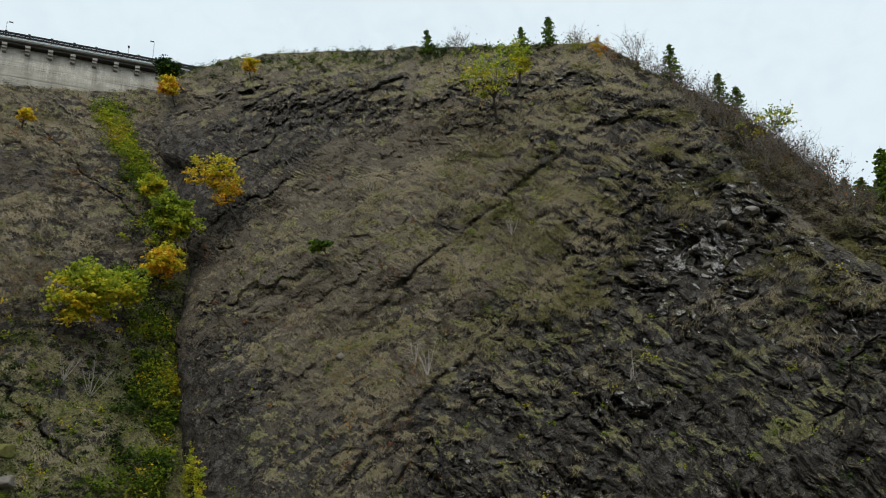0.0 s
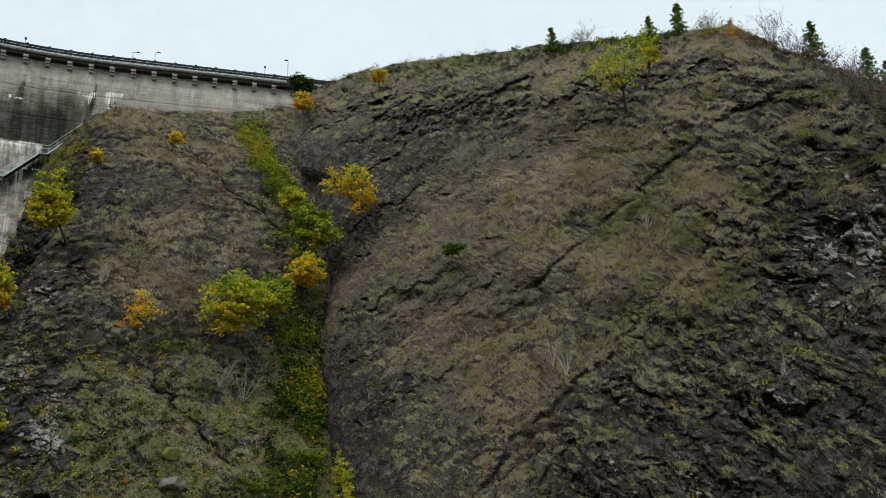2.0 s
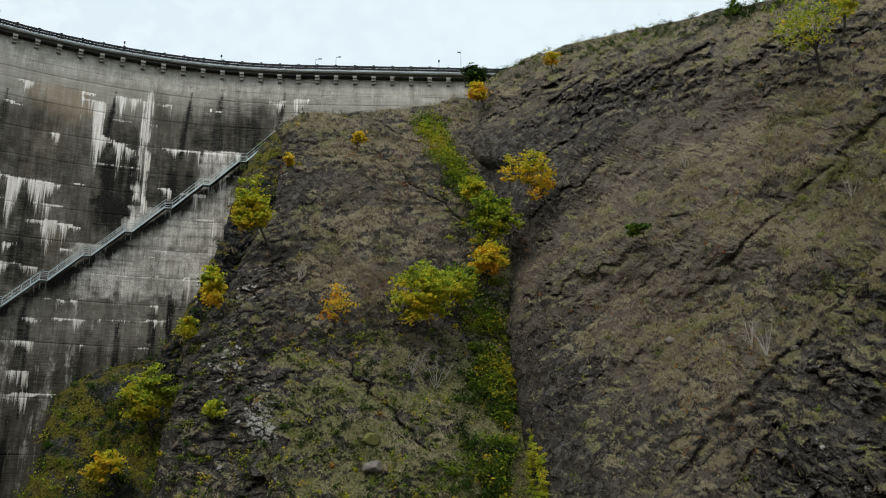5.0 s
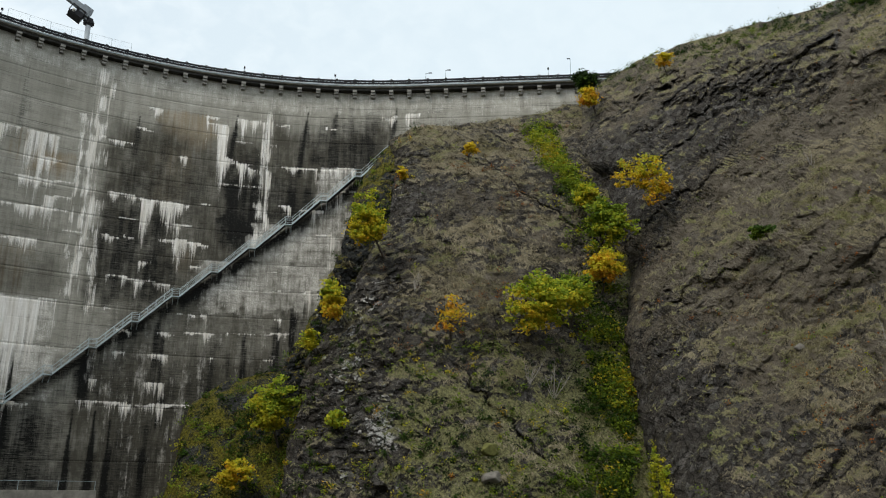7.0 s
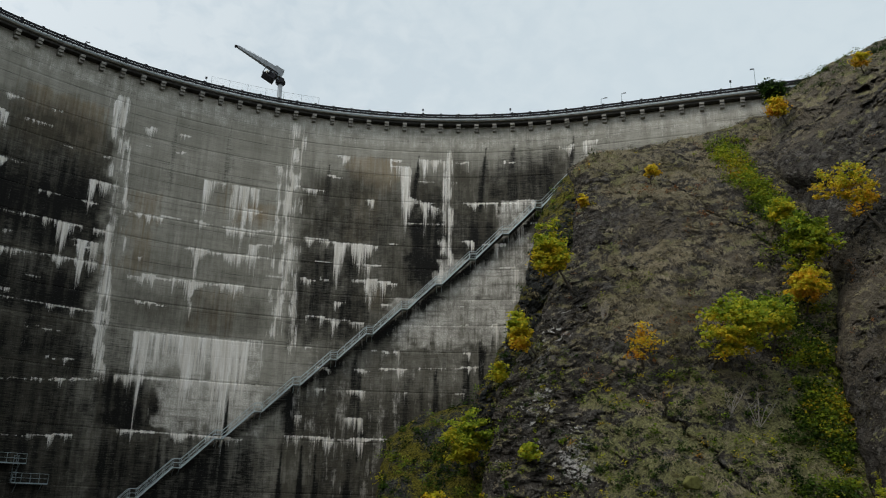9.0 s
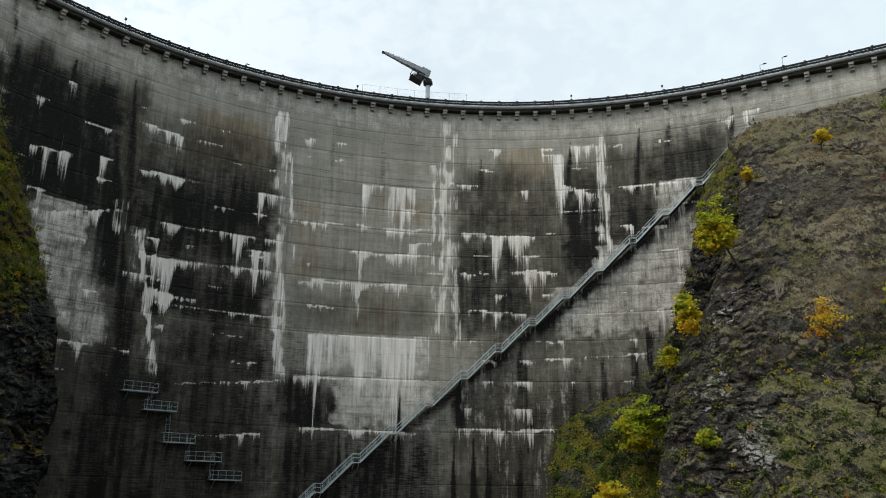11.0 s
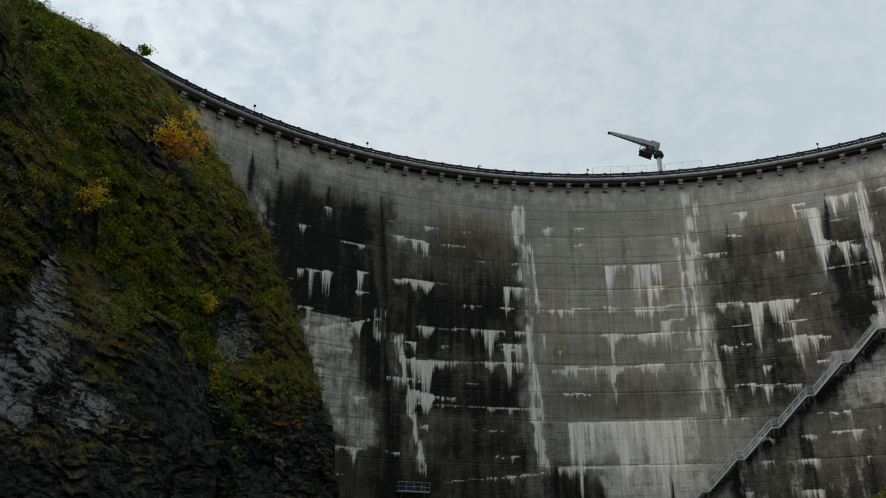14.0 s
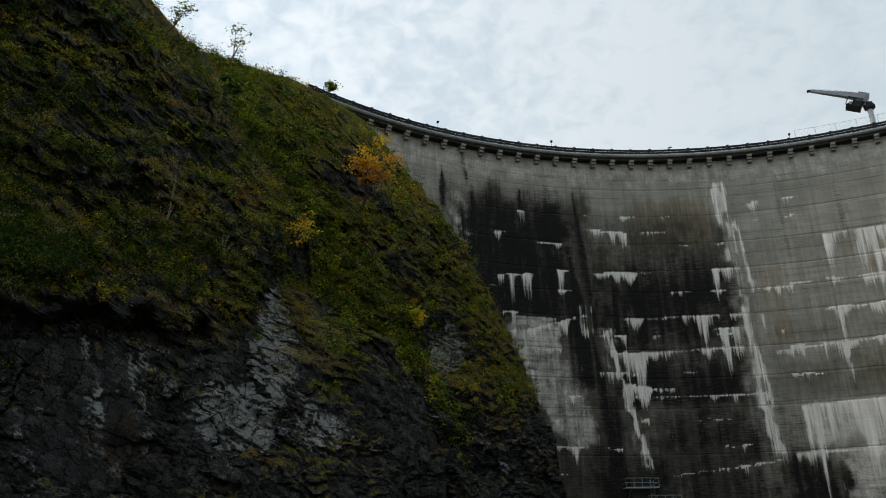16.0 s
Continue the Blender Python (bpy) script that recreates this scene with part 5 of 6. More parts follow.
def make_platform(s0, s1, z):
    """Small grated inspection platform on brackets."""
    ob = tagged(new("inspection_platform"), "small grated steel platform with railings, fixed to the dam", "platform", group="inspection platforms")
    m = dam_pose((s0 + s1) / 2, z + Z0, 0.08)
    ob.matrix_world = m
    w = (s1 - s0) / 2
    bm = bmesh.new()
    for y in np.linspace(-1.3, -0.05, 12):
        box(bm, -w, y - 0.03, -0.03, w, y + 0.03, 0.02)
    box(bm, -w, -1.4, -0.1, w, -1.34, 0.05)
    part("grating", bm, STEEL, ob)
    for h in (0.55, 1.1):
        bm = bmesh.new()
        for a, b in (((-w, 0, h), (-w, -1.37, h)), ((-w, -1.37, h), (w, -1.37, h)), ((w, -1.37, h), (w, 0, h))):
            rod(bm, a, b, 0.03, n=5)
        part("handrail", bm, STEEL, ob)
    for x in np.linspace(-w, w, 5):
        bm = bmesh.new()
        rod(bm, (x, -1.37, 0), (x, -1.37, 1.1), 0.03, n=5)
        part("post", bm, STEEL, ob)
    for x in (-w * 0.7, w * 0.7):
        bm = bmesh.new()
        rod(bm, (x, -1.3, -0.06), (x, -0.02, -1.1), 0.045, n=5)
        part("brace", bm, STEEL, ob)


for s0_, s1_, z_ in ((-42.4, -38.2, 13.45), (-39.6, -35.5, 11.35), (-36.8, -32.8, 7.6), (-33.6, -29.2, 5.5), (-30.4, -26.4, 3.3)):
    make_platform(s0_, s1_, z_)


def make_ladder(s, z0, z1):
    ob = tagged(new("wall_ladder"), "steel ladder between two platforms on the dam", "ladder", group="wall ladders")
    ob.matrix_world = dam_pose(s, z0 + Z0, 0.35)
    h = z1 - z0
    for x in (-0.25, 0.25):
        bm = bmesh.new()
        rod(bm, (x, 0, 0), (x, 0, h + 1.0), 0.035, n=5)
        rod(bm, (x, 0, h * 0.5), (x, 0.4, h * 0.5), 0.03, n=4)
        part("rail", bm, STEEL, ob)
    for z in np.arange(0.3, h + 0.9, 0.3):
        bm = bmesh.new()
        rod(bm, (-0.25, 0, z), (0.25, 0, z), 0.018, n=4)
        part("rung", bm, STEEL, ob)


make_ladder(-38.7, 11.4, 13.4)
make_ladder(-36.1, 7.65, 11.3)
make_ladder(-33.3, 5.55, 7.55)
make_ladder(-30.0, 3.35, 5.45)


def make_valve_house():
    """Concrete house at the dam's toe: parapet, ledge, columns and dark bays."""
    house = tagged(new("valve_house"), "small stained concrete house at the dam's toe with a railed roof", "building")
    a = radians(-10.1)
    house.matrix_world = Matrix.Translation((-math.sin(a) * 106, math.cos(a) * 106, 0)) @ Matrix.Rotation(radians(-7), 4, "Z")
    top = Z0 - 0.35
    grey = plain("stained_house_concrete", (0.24, 0.23, 0.20), 0.9, 0.0, 0.6, 0.8, 0.4)
    def slab_part(name, lo, hi, mat=None, label="", bevel=0.03):
        bm = bmesh.new()
        box(bm, *lo, *hi)
        bmesh.ops.bevel(bm, geom=bm.edges[:], offset=bevel, segments=1, affect="EDGES")
        return part(name, bm, mat or grey, house, label)
    # the bays' shade is put into this wall's near-black colour
    slab_part("wall", (-11.6, 0.7, -0.5), (-0.4, 8.0, top - 2.4), plain("shaded_bay_concrete", (0.035, 0.034, 0.03), 0.9, 0.0, 0.5, 0.8), "dark recessed wall")
    slab_part("parapet", (-12.0, 0.0, top - 1.9), (0.0, 0.35, top), None, "mossy concrete parapet")
    slab_part("parapet", (-0.35, 0.36, top - 1.9), (0.0, 8.4, top))
    slab_part("roof", (-11.9, 0.36, top - 2.3), (-0.36, 8.3, top - 1.6), MOSSY_ROOF, "moss-covered flat roof")
    slab_part("ledge", (-12.2, -0.3, top - 2.45), (0.25, 0.7, top - 1.91), None, "pale projecting ledge")
    for x in (-0.75, -3.7, -6.65, -9.6):
        slab_part("column", (x - 0.3, 0.0, -0.5), (x + 0.3, 0.69, top - 2.46))
    for x in (-0.2, -4.0, -8.0, -11.8):
        bm = bmesh.new()
        rod(bm, (x, 0.18, top - 0.02), (x, 0.18, top + 1.0), 0.03, n=6)
        part("rail_post", bm, STEEL, house)
    bm = bmesh.new()
    rod(bm, (-11.8, 0.18, top + 0.98), (-0.2, 0.18, top + 0.98), 0.025, n=6)
    part("top_rail", bm, STEEL, house)


MOSSY_ROOF = plain("mossy_roof_concrete", (0.07, 0.075, 0.03), 0.95, 0.0, 0.6, 1.0, 0.4)
make_valve_house()

# ---- plants ----
def leaf_material():
    """Autumn leaves: the mesh carries the turn of colour (red) and lightness (green)."""
    k = Nodes("autumn_leaf", 0.6)
    hue, val, _, _ = k.attr("mix")
    c = k.ramp(hue, (0.0, (0.018, 0.038, 0.008)), (0.18, (0.05, 0.10, 0.014)), (0.36, (0.27, 0.36, 0.03)), (0.52, (0.62, 0.51, 0.03)), (0.66, (0.62, 0.32, 0.02)), (0.82, (0.40, 0.12, 0.02)), (0.9, (0.17, 0.135, 0.075)), (1.0, (0.10, 0.088, 0.058)))
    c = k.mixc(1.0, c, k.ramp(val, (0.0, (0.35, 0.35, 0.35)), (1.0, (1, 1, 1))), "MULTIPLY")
    k.put(k.b, "Base Color", c)
    tr = k.node("BsdfTranslucent", Color=c)
    mx = k.node("MixShader", Fac=0.42)
    k.t.links.new(k.b.outputs[0], mx.inputs[1])
    k.t.links.new(tr.outputs[0], mx.inputs[2])
    k.t.links.new(mx.outputs[0], k.t.nodes["Material Output"].inputs["Surface"])
    return k.m


def grass_material():
    k = Nodes("dry_grass_blades", 0.8)
    hue, val, _, _ = k.attr("mix")
    c = k.ramp(hue, (0.0, (0.05, 0.06, 0.012)), (0.3, (0.16, 0.148, 0.055)), (0.6, (0.28, 0.24, 0.15)), (1.0, (0.40, 0.345, 0.24)))
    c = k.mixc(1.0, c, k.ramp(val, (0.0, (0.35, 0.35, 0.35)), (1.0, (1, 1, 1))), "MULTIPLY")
    return k.done(c)


LEAF, GRASS = leaf_material(), grass_material()
BARK = plain("grey_bark", (0.10, 0.085, 0.07), 0.9, vary=0.4, scale=6)
TWIG = plain("bare_grey_twigs", (0.15, 0.135, 0.115), 0.9, vary=0.3, scale=6)
rng = np.random.default_rng(7)


def normals_of(grid):
    P = grid[2]
    du, dv = np.gradient(P, axis=0), np.gradient(P, axis=1)
    n = np.cross(du, dv)
    n /= np.linalg.norm(n, axis=-1, keepdims=True) + 1e-9
    flip = np.sign((n * (np.array(EYE) - P)).sum(-1, keepdims=True))
    return n * np.where(flip == 0, 1, flip)


SURF = {}
for nm, gr in (("DOME", dome_grid), ("SPUR", spur_grid), ("ABUT", abut_grid), ("BANK", bank_grid), ("FARLEFT", farleft_grid), ("NEARLEFT", nearleft_grid)):
    P_ = gr[2].reshape(-1, 3)
    rel = P_ - np.array(EYE)
    SURF[nm] = dict(p=P_, n=normals_of(gr).reshape(-1, 3), mix=gr[3].reshape(-1, gr[3].shape[-1]),
                    az=np.degrees(np.arctan2(-rel[:, 0], rel[:, 1])), el=np.degrees(np.arctan2(rel[:, 2], np.hypot(rel[:, 0], rel[:, 1]))))


def on_cliff(name, az, el):
    """The point of a cliff at a bearing and rise from the hovering point, and its normal."""
    f = SURF[name]
    i = np.argmin((f["az"] - az) ** 2 + (f["el"] - el) ** 2)
    return f["p"][i].copy(), f["n"][i].copy()


def leaves(centres, size, hue, val, droop=0.5, out=None):
    """Folded diamond leaves at the centres; hue and val per leaf."""
    n = len(centres)
    size = np.broadcast_to(size, (n,)).reshape(n, 1)
    a = rng.normal(size=(n, 3))
    a[:, 2] = -np.abs(a[:, 2]) * droop - 0.2
    a /= np.linalg.norm(a, axis=1, keepdims=True)
    up = rng.normal(size=(n, 3)) * 0.55 + np.array([0, 0, 1.0])
    if out is not None:
        up = up + out * 0.8
    b = np.cross(up, a)
    b /= np.linalg.norm(b, axis=1, keepdims=True) + 1e-9
    c = np.cross(a, b)
    tip, tail = centres + a * size * 0.55, centres - a * size * 0.45
    l, r = centres + b * size * 0.42 - c * size * 0.10, centres - b * size * 0.42 - c * size * 0.10
    v = np.stack([tail, l, tip, r], 1).reshape(-1, 3)
    f = np.arange(4 * n).reshape(n, 4)
    return v, f, np.repeat(np.stack([hue, val], -1), 4, 0)


def leaf_object(name, v, f, c, parent=None, label="", mat=None):
    me = raw(name, v, f, False)
    colours(me, np.clip(np.concatenate([c, 0 * c[:, :1]], 1), 0, 1))
    return part_mesh(name, me, mat or LEAF, parent, label)


def crown_points(h, w, density):
    """Flattened leaf sprays on a few lobes: an uneven crown with gaps."""
    lobes = max(2, int(1 + w * h / 12))
    lc = np.clip(rng.normal(size=(lobes, 3)), -1.5, 1.5) * np.array([0.11 * w, 0.11 * w, 0.15 * h])
    lc[0] *= 0.3
    k = int(max(12, (9 + 1.35 * w * h) * (0.3 + 0.7 * density)))
    pickl = rng.integers(0, lobes, k)
    d = rng.normal(size=(k, 3))
    d /= np.linalg.norm(d, axis=1, keepdims=True)
    d *= 0.5 + 0.55 * rng.random((k, 1))
    c = lc[pickl] + d * np.array([w, w, h]) * np.array([0.25, 0.25, 0.29])
    m = int(24 + 16 * density)
    r = (0.30 + 0.25 * rng.random((k, 1, 1))) * min(1.0, 0.45 + 0.09 * (w + h) / 2)
    p = c[:, None] + rng.normal(size=(k, m, 3)) * r * np.array([0.85, 0.85, 0.40])
    return p.reshape(-1, 3), c


def broadleaf(base, normal, h, w, hue, density, label, size=0.36, name="autumn_shrub", group="autumn shrubs on the cliffs", lean=0.35):
    tree = tagged(new(name), label, "tree" if h > 4.5 else "shrub", group=group)
    base, normal, w, h = np.array(base), np.array(normal), 1.14 * w, 1.08 * h
    normal[2] = 0
    normal /= np.linalg.norm(normal) + 1e-9
    tree.location = base
    centre = normal * (lean * w + 0.3) + np.array([0, 0, 0.44 * h])
    size = size * (0.75 if density < 0.25 else 1.0)
    pts, clumps = crown_points(h * 0.9, w, density)
    pts = pts + centre
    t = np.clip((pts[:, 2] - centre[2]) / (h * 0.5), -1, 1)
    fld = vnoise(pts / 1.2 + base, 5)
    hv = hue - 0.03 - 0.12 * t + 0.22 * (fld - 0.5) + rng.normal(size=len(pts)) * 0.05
    # sunlit top and shaded underside of the crown put into leaf lightness
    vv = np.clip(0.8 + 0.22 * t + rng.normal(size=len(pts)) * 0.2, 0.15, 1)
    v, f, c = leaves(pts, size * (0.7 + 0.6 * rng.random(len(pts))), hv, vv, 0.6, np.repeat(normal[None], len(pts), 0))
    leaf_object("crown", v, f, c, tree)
    bm = bmesh.new()
    foot = Vector((-normal * 0.4))
    fork = Vector(centre * np.array([0.45, 0.45, 0.45]))
    rod(bm, foot, fork, 0.028 * h * 0.6 + 0.03, 0.02 * h * 0.6 + 0.02)
    picks = clumps[rng.permutation(len(clumps))[:9]] + centre
    for q in picks:
        mid = fork.lerp(Vector(q), 0.5) + Vector((0, 0, 0.08 * h))
        rod(bm, fork, mid, 0.014 * h * 0.6 + 0.015, 0.02, 5)
        rod(bm, mid, Vector(q), 0.02, 0.008, 4)
    part("trunk", bm, BARK, tree)
    return tree


SHRUBS = [("SPUR", -37.3, 9.7, 8.4, 9.1, 0.45, 1.1, "bigleaf maple turning from green to yellow on a grassy spur"),
          ("SPUR", -40.2, 10.6, 6.3, 7.4, 0.43, 0.9, "yellow-green maple bush beside the gully"),
          ("SPUR", -32.1, 9.7, 6.7, 5.0, 0.64, 0.14, "sparse orange maple with see-through crown on dark rock"),
          ("SPUR", -27.3, 15.2, 8.2, 6.4, 0.50, 1.0, "yellow maple clinging to the rock by the dam"),
          ("SPUR", -24.9, 10.6, 6.4, 4.2, 0.52, 1.0, "narrow green and orange maple beside the dam"),
          ("SPUR", -23.2, 8.7, 3.2, 2.6, 0.50, 1.0, "small yellow bush at the dam's contact"),
          ("BANK", -20.8, 2.4, 8.6, 6.0, 0.45, 1.0, "tall green and amber maple on the scrub bank"),
          ("BANK", -19.2, -0.5, 5.2, 4.9, 0.55, 0.7, "yellow-orange bush low on the scrub bank"),
          ("SPUR", -33.2, 21.9, 2.9, 2.5, 0.60, 0.8, "little amber shrub near the top of the spur"),
          ("SPUR", -28.7, 20.6, 2.5, 1.1, 0.55, 0.8, "thin yellow shrub on the spur's edge"),
          ("SPUR", -24.9, 3.7, 2.5, 2.9, 0.40, 0.8, "low green shrub on the spur's rocky edge"),
          ("SPUR", -42.0, 15.0, 7.8, 7.2, 0.37, 1.2, "dense green maple in the gully")]
SHRUBS_B = [("SPUR", -42.5, 12.6, 5.8, 6.2, 0.58, 1.0, "orange maple growing in the gully"),
            ("SPUR", -41.0, 18.0, 4.3, 4.7, 0.48, 1.0, "yellow bush high in the gully"),
            ("DOME", -47.2, 17.6, 8.4, 7.6, 0.58, 0.4, "amber maple with pale bare stems on the rock dome"),
            ("DOME", -42.5, 24.6, 4.6, 4.4, 0.60, 1.0, "orange bush beside the crest walkway's end"),
            ("DOME", -43.0, 25.6, 3.8, 6.4, 0.10, 1.2, "dark evergreen bush at the walkway's end"),
            ("DOME", -47.6, 26.8, 3.5, 2.9, 0.62, 0.5, "thin amber shrub under the dome's skyline"),
            ("DOME", -65.7, 24.6, 8.5, 10.0, 0.42, 0.22, "open olive-green tree below the dome's top"),
            ("DOME", -67.3, 26.4, 6.5, 4.2, 0.44, 0.3, "slender tree with thinning yellow leaves at the skyline"),
            ("DOME", -53.5, 15.5, 1.5, 4.0, 0.20, 0.8, "low green bush on bare rock"),
            ("DOME", -82.5, 21.4, 4.4, 6.5, 0.40, 0.2, "olive-green bush on the hill's shoulder"),
            ("BANK", -14.2, -3.8, 5.0, 6.0, 0.58, 0.8, "amber bush at the foot of the scrub bank"),
            ("BANK", -20.7, -3.5, 4.6, 4.6, 0.38, 0.9, "fresh green bush at the foot of the scrub bank")]
SHRUBS_C = [("FARLEFT", 30.6, 25.7, 6.4, 8.2, 0.72, 0.36, "orange vine maple with bare stems on the mossy cliff"),
            ("FARLEFT", 33.7, 28.1, 3.1, 1.9, 0.66, 0.2, "small orange shrub on the mossy cliff"),
            ("NEARLEFT", 35.7, 22.6, 4.6, 3.4, 0.57, 0.24, "yellow-leaved shrub on the shaded ledge"),
            ("FARLEFT", 27.1, 17.2, 4.6, 2.3, 0.50, 0.7, "bright yellow branch hanging on dark rock"),
            ("FARLEFT", 28.9, 8.0, 3.7, 2.8, 0.60, 0.4, "thin orange shrub low on the shaded rock"),
            ("NEARLEFT", 46.0, 35.9, 4.2, 3.4, 0.30, 0.08, "young green tree on the skyline"),
            ("FARLEFT", 41.2, 34.6, 4.4, 3.6, 0.22, 0.05, "dark small tree against the sky"),
            ("NEARLEFT", 41.8, 31.8, 3.6, 2.7, 0.28, 0.7, "green shrub at the edge of the shaded wall"),
            ("FARLEFT", 22.8, 11.1, 3.1, 1.2, 0.45, 0.4, "wispy yellow-green shrub beside the dam"),
            ("FARLEFT", 33.7, 33.2, 2.0, 2.0, 0.25, 0.5, "low shrub on the cliff's skyline")]
for cl, az_, el_, h_, w_, hue_, den_, lab_ in SHRUBS + SHRUBS_B:
    p_, n_ = on_cliff(cl, az_, el_)
    broadleaf(p_, n_, h_, w_, hue_, den_, lab_)
for cl, az_, el_, h_, w_, hue_, den_, lab_ in SHRUBS_C:
    p_, n_ = on_cliff(cl, az_, el_)
    broadleaf(p_, n_, h_, w_, hue_, den_, lab_, 0.28)


def conifer(h, w, name="fir_tree", label="young fir tree on the hill's skyline", group="firs on the skyline", dark=0.2):
    tree = tagged(new(name), label, "tree", group=group)
    bm = bmesh.new()
    rod(bm, (0, 0, -0.3), (0, 0, h), 0.02 * h + 0.02, 0.01)
    part("trunk", bm, BARK, tree)
    tiers = int(7 + h * 1.1)
    pts = []
    for i in range(tiers):
        z = h * (0.06 + 0.92 * i / tiers)
        r = w / 2 * (1 - z / h) ** 0.8 * (0.75 + 0.4 * rng.random()) + 0.05
        for a in rng.random(9) * math.tau:
            rr = r * (0.6 + 0.5 * rng.random())
            k = np.linspace(0.15, 1, max(4, int(rr * 5)))
            line = np.stack([np.cos(a) * rr * k, np.sin(a) * rr * k, z - 0.28 * rr * k + 0.10 * rr * k ** 2], -1)
            line = np.repeat(line, 3, 0) + rng.normal(size=(3 * len(k), 3)) * 0.06 * (1 + rr * 0.3)
            pts.append(line)
    pts = np.concatenate(pts)
    v, f, c = leaves(pts, (0.13 + 0.024 * h) * (0.7 + 0.6 * rng.random(len(pts))), dark + 0.05 * rng.normal(size=len(pts)), np.clip(0.85 + 0.25 * rng.normal(size=len(pts)), 0.1, 1), 0.5)
    leaf_object("crown", v, f, c, tree)
    return tree


for az_, el_, h_ in ((-60.6, 29.0, 4.0), (-67.8, 29.1, 3.6), (-69.8, 29.2, 4.6), (-78.4, 26.0, 5.4), (-81.6, 24.3, 4.2), (-82.6, 23.6, 3.2)):
    p_, n_ = on_cliff("DOME", az_, el_)
    conifer(h_, h_ * 0.74).location = p_


def twig_bush(h, w):
    bush = tagged(new("bare_bush"), "leafless grey-brown bush on the hill's shoulder", "shrub", group="bare bushes on the skyline")
    bm = bmesh.new()
    for _ in range(16):
        a, t = rng.random() * math.tau, 0.25 + 0.75 * rng.random()
        tip = Vector((math.cos(a) * w / 2 * t, math.sin(a) * w / 2 * t, h * (0.6 + 0.4 * rng.random())))
        mid = tip * 0.5 + Vector((0, 0, 0.12 * h))
        rod(bm, (0, 0, -0.2), mid, 0.03, 0.02, 3)
        rod(bm, mid, tip, 0.02, 0.006, 3)
        for _ in range(9):
            q = mid.lerp(tip, rng.random())
            rod(bm, q, q + Vector(rng.normal(size=3) * 0.22 * h * 0.5 + np.array([0, 0, 0.16 * h])), 0.013, 0.005, 3)
    part("stem", bm, TWIG, bush)
    pts = rng.normal(size=(130, 3)) * np.array([w / 4, w / 4, h / 4]) + np.array([0, 0, h * 0.5])
    v, f, c = leaves(pts, 0.2, 0.92 + 0.06 * rng.normal(size=130), np.clip(0.4 + 0.2 * rng.normal(size=130), 0.1, 1))
    leaf_object("withered_foliage", v, f, c, bush, "few withered leaves")
    return bush


bush_kinds = [twig_bush(3.4, 3.6), twig_bush(2.6, 3.2), twig_bush(3.8, 4.4)]
BUSH_AT = [(-63.0, 29.0), (-71.8, 28.9), (-75.8, 27.4), (-76.7, 26.8), (-79.3, 25.0), (-80.5, 24.1), (-82.2, 22.9), (-83.6, 21.8), (-84.7, 20.8), (-85.8, 19.8), (-86.7, 19.0), (-84.6, 19.6),
           (-86.9, 18.2), (-88.4, 17.2), (-83.0, 21.0), (-81.4, 22.6), (-85.6, 18.8), (-87.8, 17.4), (-79.9, 23.6), (-89.6, 16.2), (-82.9, 22.0), (-84.1, 20.4), (-85.2, 20.0), (-86.2, 19.4), (-87.3, 18.2), (-88.9, 16.4), (-81.0, 23.2), (-83.9, 19.4),
           (-86.4, 17.4), (-80.6, 23.0), (-78.6, 25.6), (-77.6, 26.4)]
for i, (az_, el_) in enumerate(BUSH_AT):
    p_, n_ = on_cliff("DOME", az_, el_)
    m_ = Matrix.Translation(p_) @ Matrix.Rotation(i * 1.7, 4, "Z") @ Matrix.Diagonal((*[0.75 + 0.35 * ((i * 37) % 10) / 10] * 3, 1))
    if i < 3:
        bush_kinds[i].location = p_
    else:
        copy_thing(bush_kinds[i % 3], m_)


# ---- fir wood on the hill behind the dome ----
def make_far_hill():
    a, r = np.meshgrid(np.linspace(-140, -70, 50), np.linspace(105, 420, 40), indexing="ij")
    a, r = a.ravel(), r.ravel()
    z = 40 * smooth(-72, -86, a) * smooth(105, 150, r) * (1 - 0.5 * smooth(260, 420, r)) - 4 * (1 - smooth(105, 150, r)) + 5 * (fbm(np.stack([a / 9, r / 40, 0 * a], -1), 3, 9) - 0.5)
    d = direction(a)
    me = raw("far_hill", np.stack([d[:, 0] * r, d[:, 1] * r, z + Z0 - 2], -1), grid_faces(50, 40)[:, ::-1], True)
    ob = part_mesh("far_hill", me, plain("forest_floor", (0.05, 0.05, 0.025), 0.95, vary=0.5, scale=0.3))
    tagged(ob, "wooded hill behind the rock dome", "hill", kind="structure")


make_far_hill()
far_kinds = [conifer(20, 11, "forest_fir", "tall dark fir in the wood behind the hill", "firs of the far wood", 0.20),
             conifer(24, 12, "forest_fir", "tall dark fir in the wood behind the hill", "firs of the far wood", 0.17),
             conifer(16, 10, "forest_fir", "shorter green fir in the wood behind the hill", "firs of the far wood", 0.24)]
for i in range(33):
    az_ = -87.5 - (i % 11) * 0.6 - rng.random() * 0.5
    r_ = 150 + 14 * (i // 11) + 10 * rng.random()
    d_ = direction(az_)
    k_ = 0.85 + 0.35 * rng.random() - (0.2 if az_ > -88.6 else 0)
    m_ = Matrix.Translation((d_[0] * r_, d_[1] * r_, Z0 + 34.5 + 4 * rng.random())) @ Matrix.Rotation(rng.random() * 6, 4, "Z") @ Matrix.Diagonal((k_, k_, k_, 1))
    if i < 3:
        far_kinds[i].matrix_world = m_
    else:
        copy_thing(far_kinds[i % 3], m_)


